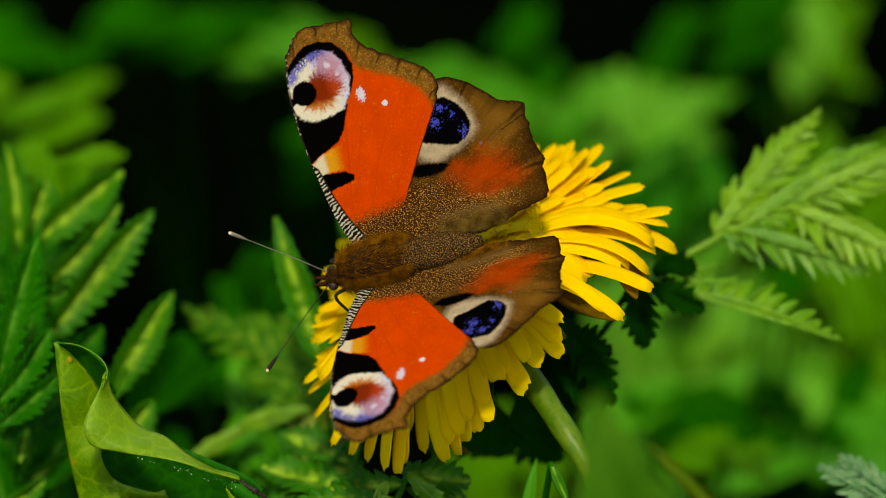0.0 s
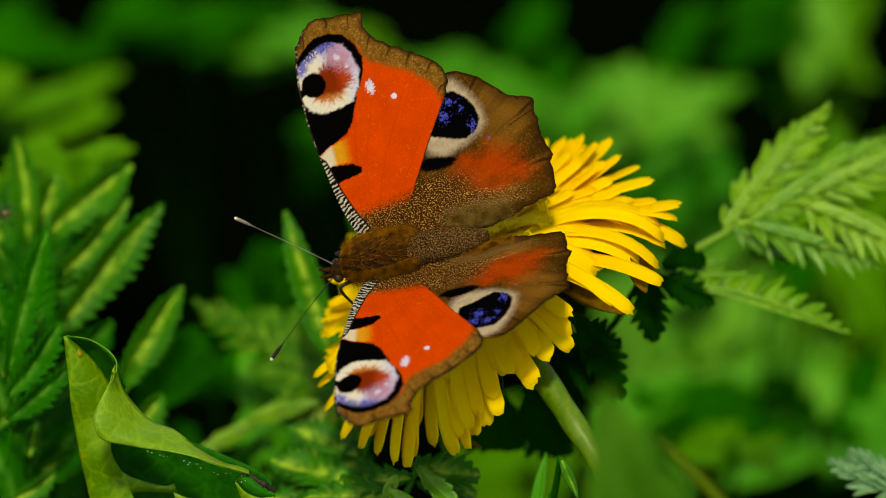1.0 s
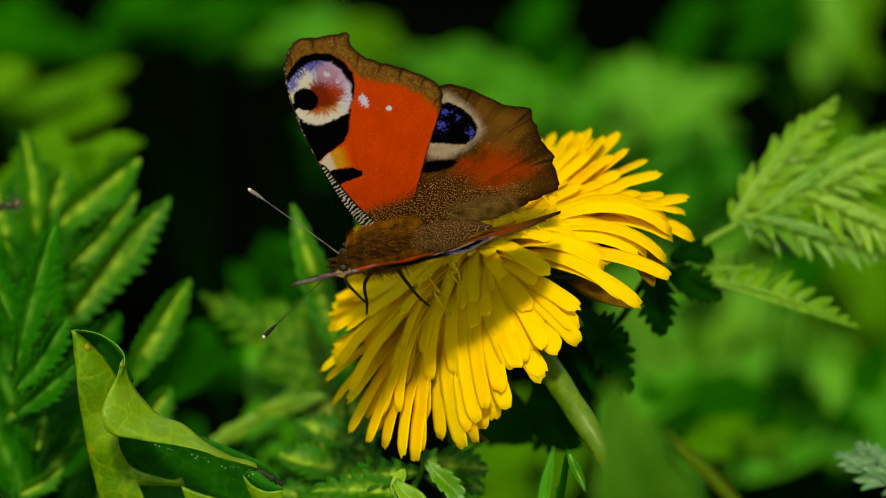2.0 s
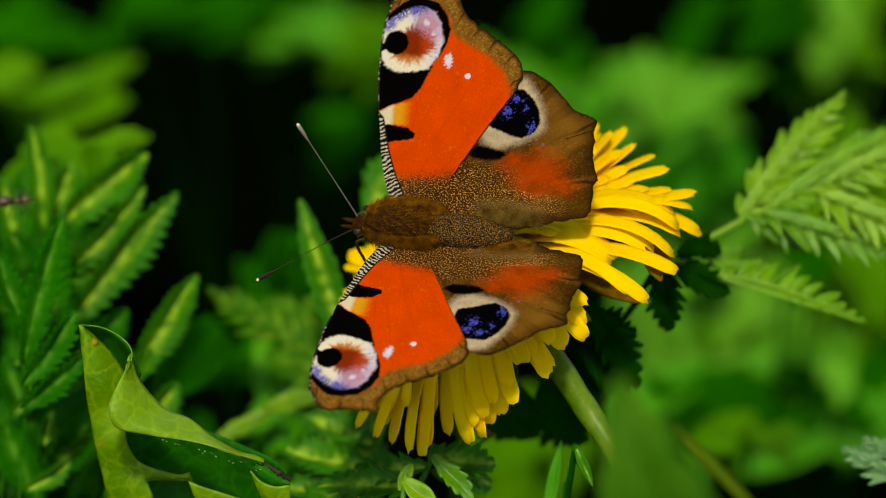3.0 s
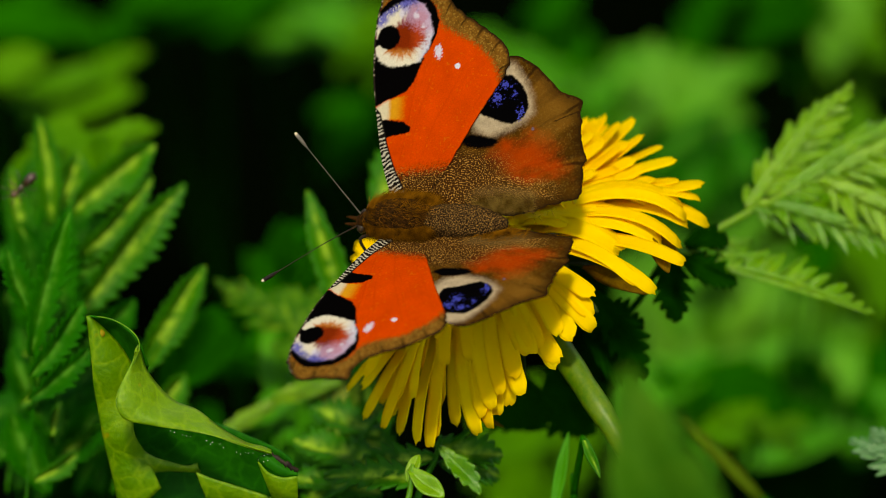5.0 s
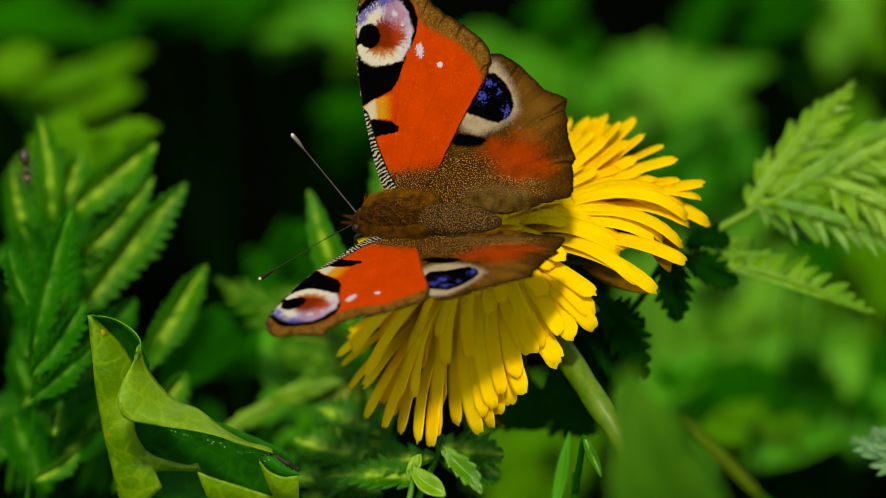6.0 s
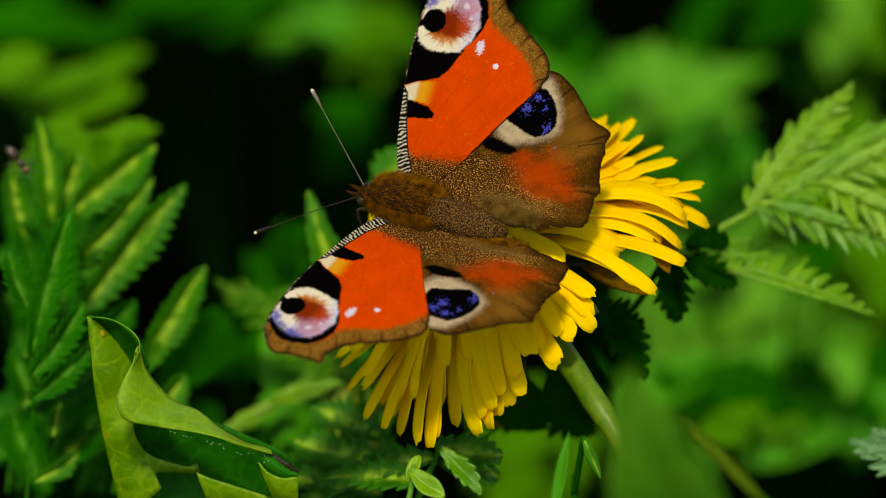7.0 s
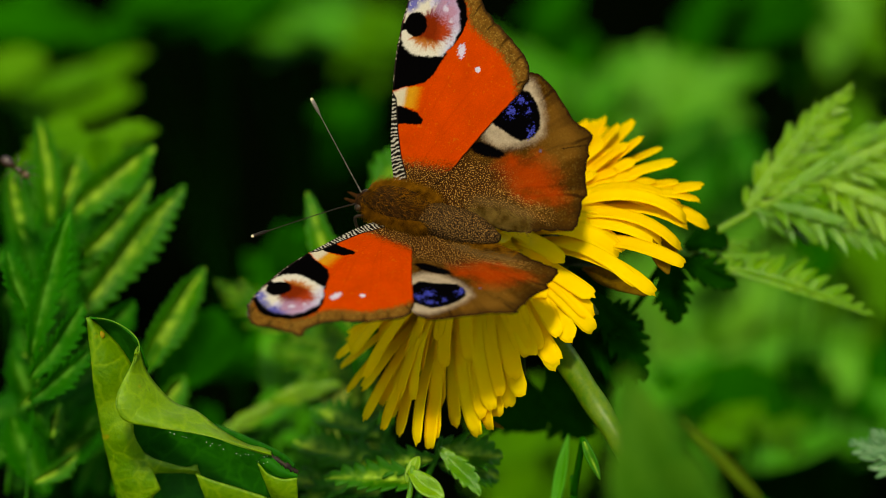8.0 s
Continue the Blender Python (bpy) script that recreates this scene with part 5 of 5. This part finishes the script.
def make_butterfly():
    ob = thing("butterfly", (0, 0, 0), "orange-red butterfly with blue eye spots and spread wings on the dandelion", "butterfly")
    wings = []
    for side in (1, -1):
        for name, outline, paint, lift, word in (("forewing", FORE, paint_fore, 0.22, "orange-red fore wing with a blue eye spot"),
                                                 ("hindwing", HIND, paint_hind, -0.10, "brown and red hind wing with a dark blue eye spot")):
            w = new(name, wing_mesh(name, outline, paint, side, lift))
            w.parent = ob
            tagged(w, word)
            wings.append((w, side))
    v, f = lump([(3.9, 0, -0.9), (3.5, 0, -0.7), (2.6, 0, -0.4), (1.0, 0, 0.0), (-1.0, 0, 0.2), (-3.0, 0, 0.1), (-4.6, 0, -0.1), (-5.4, 0, -0.2)],
                [0.5, 1.2, 1.9, 2.5, 2.6, 2.4, 1.7, 0.9])
    part("thorax", v, f, FUR_DARK, ob, "furry dark brown thorax")
    xs = [-4.2 - 0.5 * i for i in range(23)]
    rr = [(1.75 + 0.55 * math.sin(math.pi * min(1, (i + 2) / 22)) + (0.05 if i % 3 else -0.05)) * (1 - max(0, (i - 12) / 10.5) ** 2.4 * 0.75) for i in range(23)]
    v, f = lump([(x, 0, -0.25 - 0.02 * i) for i, x in enumerate(xs)], [max(0.3, r) for r in rr], 20, 0.85)
    part("abdomen", v, f, ABDOMEN, ob, "dark abdomen dusted with golden scales")
    v, f = lump([(3.4, 0, -0.9), (4.0, 0, -0.9), (4.8, 0, -1.0), (5.4, 0, -1.1), (5.7, 0, -1.15)], [0.7, 1.15, 1.2, 0.9, 0.4], 16)
    part("head", v, f, FUR_DARK, ob)
    for side in (1, -1):
        v, f = lump([(4.2, side * 0.95, -0.95), (4.45, side * 1.0, -0.95), (4.9, side * 1.02, -0.98), (5.3, side * 0.95, -1.0), (5.5, side * 0.9, -1.0)], [0.2, 0.55, 0.68, 0.45, 0.15], 14)
        part("eye", v, f, EYE, ob, "dark rounded eye")
        v, f = lump([(5.2, side * 0.35, -1.3), (6.0, side * 0.45, -1.15), (6.8, side * 0.5, -0.85), (7.3, side * 0.5, -0.7)], [0.26, 0.34, 0.22, 0.06], 8)
        part("palp", v, f, FUR_DARK, ob)
    # hairs over the thorax and the wing roots, and pale ones along the inner margin of each hind wing
    rng = random.Random(9)

    def hairs(name, roots, mat, parent, label, wd):
        verts, faces = [], []
        for p, d, length in roots:
            u = d.cross(Vector((0.1, 0.2, 1))).normalized() * wd
            k = d.cross(u).normalized() * wd
            mid, tip = p + d * length * 0.55, p + d * length - Vector((0, 0, 0.10 * length))
            i = len(verts)
            verts += [(p + u) * MM, (p - u * 0.5 + k) * MM, (p - u * 0.5 - k) * MM, (mid + u * 0.8) * MM, (mid - u * 0.4 + k * 0.8) * MM, (mid - u * 0.4 - k * 0.8) * MM, tip * MM]
            faces += [(i, i + 1, i + 4, i + 3), (i + 1, i + 2, i + 5, i + 4), (i + 2, i, i + 3, i + 5), (i + 3, i + 4, i + 6), (i + 4, i + 5, i + 6), (i + 5, i + 3, i + 6)]
        tagged(part(name, verts, faces, mat, parent, label), kind="stuff")

    roots = []
    for _ in range(9000):
        x = rng.uniform(-5.2, 4.0)
        r = 2.5 * math.sqrt(max(0.05, 1 - ((x + 0.9) / 5.6) ** 2))
        a = rng.choice((-1, 1)) * (0.95 + abs(rng.gauss(0, 0.45)) if rng.random() < 0.92 else abs(rng.gauss(0, 0.4)))
        d = Vector((-0.9, 0.9 * math.sin(a), 0.45 * math.cos(a))) + Vector((rng.gauss(0, 0.35), rng.gauss(0, 0.35), rng.gauss(0, 0.2)))
        roots.append((Vector((x, r * math.sin(a), r * math.cos(a) * 0.98)), d.normalized(), rng.uniform(0.8, 2.4)))
    hairs("fur", roots, FUR, ob, "golden brown hairs", 0.018)
    for w, side in wings:
        if w.name.startswith("hind"):
            roots = []
            for _ in range(2600 if side < 0 else 1100):
                a, q = rng.gauss(-14.0, 2.2), abs(rng.gauss(0, 0.9))
                d = Vector((-0.9 + 0.2 * rng.gauss(0, 1), side * (-0.35 + 0.25 * rng.gauss(0, 1)), 0.30 + 0.15 * rng.gauss(0, 1)))
                roots.append((Vector((max(-18.0, min(-5.0, a)), side * (q - 0.9), 0.0)), d.normalized(), rng.uniform(0.6, 1.6 if side < 0 else 1.1)))
            hairs("hair_fringe", roots, FRINGE if side < 0 else FUR, w, "soft pale hairs" if side < 0 else "soft golden brown hairs", 0.016)
    feelers = []
    for side in (1, -1):
        path = spline([Vector((0, 0, 0)), Vector((5, 0, 0.25)), Vector((10, 0, 0.15)), Vector((15.0, 0, 0))], 8)
        rad = [0.095 - 0.04 * min(1, q.x / 6) + (0.20 * soft(np.array(q.x), 12.4, 13.6) if q.x > 12.4 else 0) for q in path]
        v, f = tube([q * MM for q in path], [float(r) * MM for r in rad], 8)
        an = part("antenna", v, f, ANTENNA if side < 0 else CHITIN, ob, "thin antenna with a clubbed end")
        v, f = lump([(14.8, 0, 0), (15.0, 0, 0), (15.2, 0, 0), (15.3, 0, 0)], [0.23, 0.24, 0.17, 0.05], 8)
        part("antenna_tip", v, f, CREAM_TIP, an, "pale tip")
        feelers.append((an, side))
    for side in (1, -1):
        for x0, x1, x2, yy in ((2.4, 4.8, 3.2, 4.6), (0.8, 2.2, 3.4, 6.0), (-1.6, -3.2, -5.0, 6.6)):
            v, f = tube(spline([Vector(q) * MM for q in ((x0, side * 1.4, -1.6), (x1, side * (yy - 2.2), -1.2), (0.5 * (x1 + x2), side * (yy - 0.8), -3.6), (x2, side * yy, -5.2))], 5),
                        [0.00028 - 0.000010 * i for i in range(16)], 7)
            part("leg", v, f, CHITIN, ob)
    return ob, wings, feelers


butterfly, wings, feelers = make_butterfly()


# ---- ant ----
def make_ant():
    ob = thing("ant", (0, 0, 0), "small dark ant crawling over the fern leaf", "ant")
    v, f = lump([(-2.6, 0, 0.9), (-2.3, 0, 0.9), (-1.5, 0, 0.95), (-0.7, 0, 0.9), (-0.4, 0, 0.8)], [0.1, 0.55, 0.75, 0.5, 0.15], 12)
    part("abdomen", v, f, ANT_BODY, ob)
    v, f = lump([(-0.5, 0, 0.8), (0.0, 0, 0.85), (0.5, 0, 0.9), (0.9, 0, 0.85)], [0.15, 0.35, 0.38, 0.2], 10)
    part("thorax", v, f, ANT_BODY, ob)
    v, f = lump([(0.9, 0, 0.85), (1.1, 0, 0.85), (1.6, 0, 0.8), (2.0, 0, 0.75)], [0.15, 0.5, 0.5, 0.2], 12)
    part("head", v, f, ANT_TAN, ob, "brown head")
    for side in (1, -1):
        for x in (-0.3, 0.2, 0.6):
            v, f = tube([Vector(q) * MM for q in ((x, side * 0.25, 0.7), (x * 2.2, side * 1.1, 1.3), (x * 3.4, side * 1.9, 0.05))], [0.00010, 0.00009, 0.00006], 5)
            part("leg", v, f, ANT_BODY, ob)
        v, f = tube([Vector(q) * MM for q in ((1.8, side * 0.2, 0.9), (2.4, side * 0.7, 1.3), (3.1, side * 0.9, 0.9))], [0.00007, 0.00006, 0.00005], 5)
        part("antenna", v, f, ANT_BODY, ob)
    return ob


ant = make_ant()


# ---- what moves ----
def motions():
    walk(butterfly, [
        (0, pose(-0.00968, -0.00169, 0.24848, -31.54, 17.73, 178.42)),
        (0.5, pose(-0.00991, -0.00156, 0.24837, -30.97, 16.38, 179.86)),
        (1, pose(-0.01018, -0.00126, 0.24837, -29.97, 16.29, 178.88)),
        (1.3, pose(-0.01075, -0.00094, 0.24845, -30.24, 16.73, 176.87)),
        (1.5, pose(-0.01068, -0.00082, 0.24817, -26.67, 19.31, 176.14)),
        (1.7, pose(-0.01065, -0.00077, 0.24778, -25.36, 19.84, 176.28)),
        (2.8, pose(-0.00954, 0.00178, 0.24985, -34.20, 4.15, 165.68)),
        (3, pose(-0.00921, 0.00144, 0.25010, -31.81, 3.88, 165.58)),
        (3.5, pose(-0.00977, 0.00107, 0.25024, -28.99, 10.67, 159.64)),
        (4, pose(-0.00985, 0.00090, 0.25023, -28.74, 11.47, 158.20)),
        (4.5, pose(-0.01003, 0.00068, 0.25005, -30.52, 12.67, 159.27)),
        (5.8, pose(-0.01052, 0.00033, 0.25057, -28.11, 12.05, 159.04)),
        (6, pose(-0.01091, 0.00014, 0.25065, -28.27, 13.60, 157.61)),
        (6.3, pose(-0.01066, -0.00008, 0.25124, -27.92, 10.43, 156.92)),
        (6.5, pose(-0.01046, -0.00025, 0.25154, -32.75, 7.72, 154.36)),
        (6.8, pose(-0.01015, 0.00076, 0.25276, -28.32, 0.99, 154.79)),
        (7, pose(-0.00988, 0.00084, 0.25305, -28.31, -0.40, 153.73)),
        (7.5, pose(-0.01020, 0.00090, 0.25293, -28.93, -0.72, 152.47)),
        (8, pose(-0.01033, 0.00066, 0.25233, -28.58, 2.79, 150.20)),
    ])
    lift_right = ((0, 27.6, 0), (0.5, 25.6, 0), (1, 27.9, 0), (1.3, 39.4, 0), (1.5, 49.4, 0), (1.7, 57.5, 0), (2.05, 61.0, 0), (2.8, 30.8, 0), (3, 20.2, 0), (3.5, 19.3, 0), (4, 20.4, 0), (4.5, 19.6, 0), (5.8, 36.6, 0), (6, 37.8, 0), (6.3, 30.8, 0), (6.5, 25.0, 0), (6.8, 23.8, 0), (7, 22.4, 0), (7.5, 22.3, 0), (8, 33.7, 0))
    lift_left = ((0, 27.9, 0), (0.5, 25.7, 0), (1, 28.9, 0), (1.3, 42.2, 0), (1.5, 53.0, 0), (1.7, 58.6, 0), (2.05, 61.0, 0), (2.8, 30.5, 0), (3, 22.2, 0), (3.5, 22.8, 0), (4, 21.6, 0), (4.5, 22.2, 0), (5.8, 36.4, 0), (6, 36.7, 0), (6.3, 30.3, 0), (6.5, 25.0, 0), (6.8, 25.2, 0), (7, 25.4, 0), (7.5, 25.2, 0), (8, 34.3, 0))
    lift_left_hind = ((0, 27.9, 0), (0.5, 25.7, 0), (1, 28.9, 0), (1.3, 39.2, 4), (1.5, 44.0, 6), (1.7, 49.6, 6), (2.05, 55.0, 6), (2.8, 30.5, 0), (3, 22.2, 0), (3.5, 22.8, 0), (4, 21.6, 0), (4.5, 22.2, 0), (5.8, 36.4, 0), (6, 36.7, 0), (6.3, 30.3, 0), (6.5, 25.0, 0), (6.8, 25.2, 0), (7, 25.4, 0), (7.5, 25.2, 0), (8, 34.3, 0))
    for w, side in wings:
        rows = lift_right if side < 0 else lift_left_hind if w.name.startswith("hind") else lift_left
        swing = 4 if side > 0 and w.name.startswith("hind") else 0      # the left hind wing lies closer to the abdomen
        walk(w, [(t, pose(0, side * HINGE * MM, 0, side * a) @ pose(0, 0, 0, 0, pitch) @ pose(0, 0, 0, 0, 0, swing)) for t, a, pitch in rows])
    sweep_right = ((0, -50.4, -19.6), (0.5, -48.1, -23.3), (1, -48.0, -22.9), (1.5, -56.4, -17.9), (1.7, -54.0, -22.9), (2.8, -50.3, -49.7), (3, -48.6, -46.3), (3.5, -63.3, -46.3), (4, -65.2, -44.7), (4.5, -65.4, -47.1), (5.8, -68.0, -37.8), (6, -70.7, -40.7), (6.5, -58.4, -43.4), (7, -55.4, -38.7), (7.5, -57.0, -38.3), (8, -61.5, -42.9))
    sweep_left = ((0, -15.9, 53.7), (0.5, -17.8, 52.8), (1, -16.3, 53.8), (1.5, -14.8, 54.8), (1.7, -18.4, 53.8), (2.8, -20.1, 46.1), (3, -17.7, 46.0), (3.5, -20.0, 52.2), (4, -20.1, 52.5), (4.5, -21.9, 52.1), (5.8, -20.7, 54.0), (6, -22.9, 56.4), (6.5, -27.6, 55.3), (7, -21.3, 53.4), (7.5, -23.0, 54.0), (8, -26.0, 55.7))
    for an, side in feelers:
        walk(an, [(t, pose(0.0050, side * 0.0006, -0.0006, 0, ry, rz)) for t, ry, rz in (sweep_left if side > 0 else sweep_right)])
    crawl = ((0.0, -62.4, 1.6, 10), (1.7, -60.4, 3.8, 12), (3.3, -60.3, 3.8, 0), (4.4, -60.6, 4.4, 210), (5.8, -60.2, 6.6, 265), (6.3, -60.5, 7.8, 290), (7.2, -61.1, 8.1, 315), (8.0, -61.2, 7.2, 325))
    walk(ant, [(t, BANK @ pose(x * MM, y * MM, -0.024, -20, 8, turn)) for t, x, y, turn in crawl])


motions()
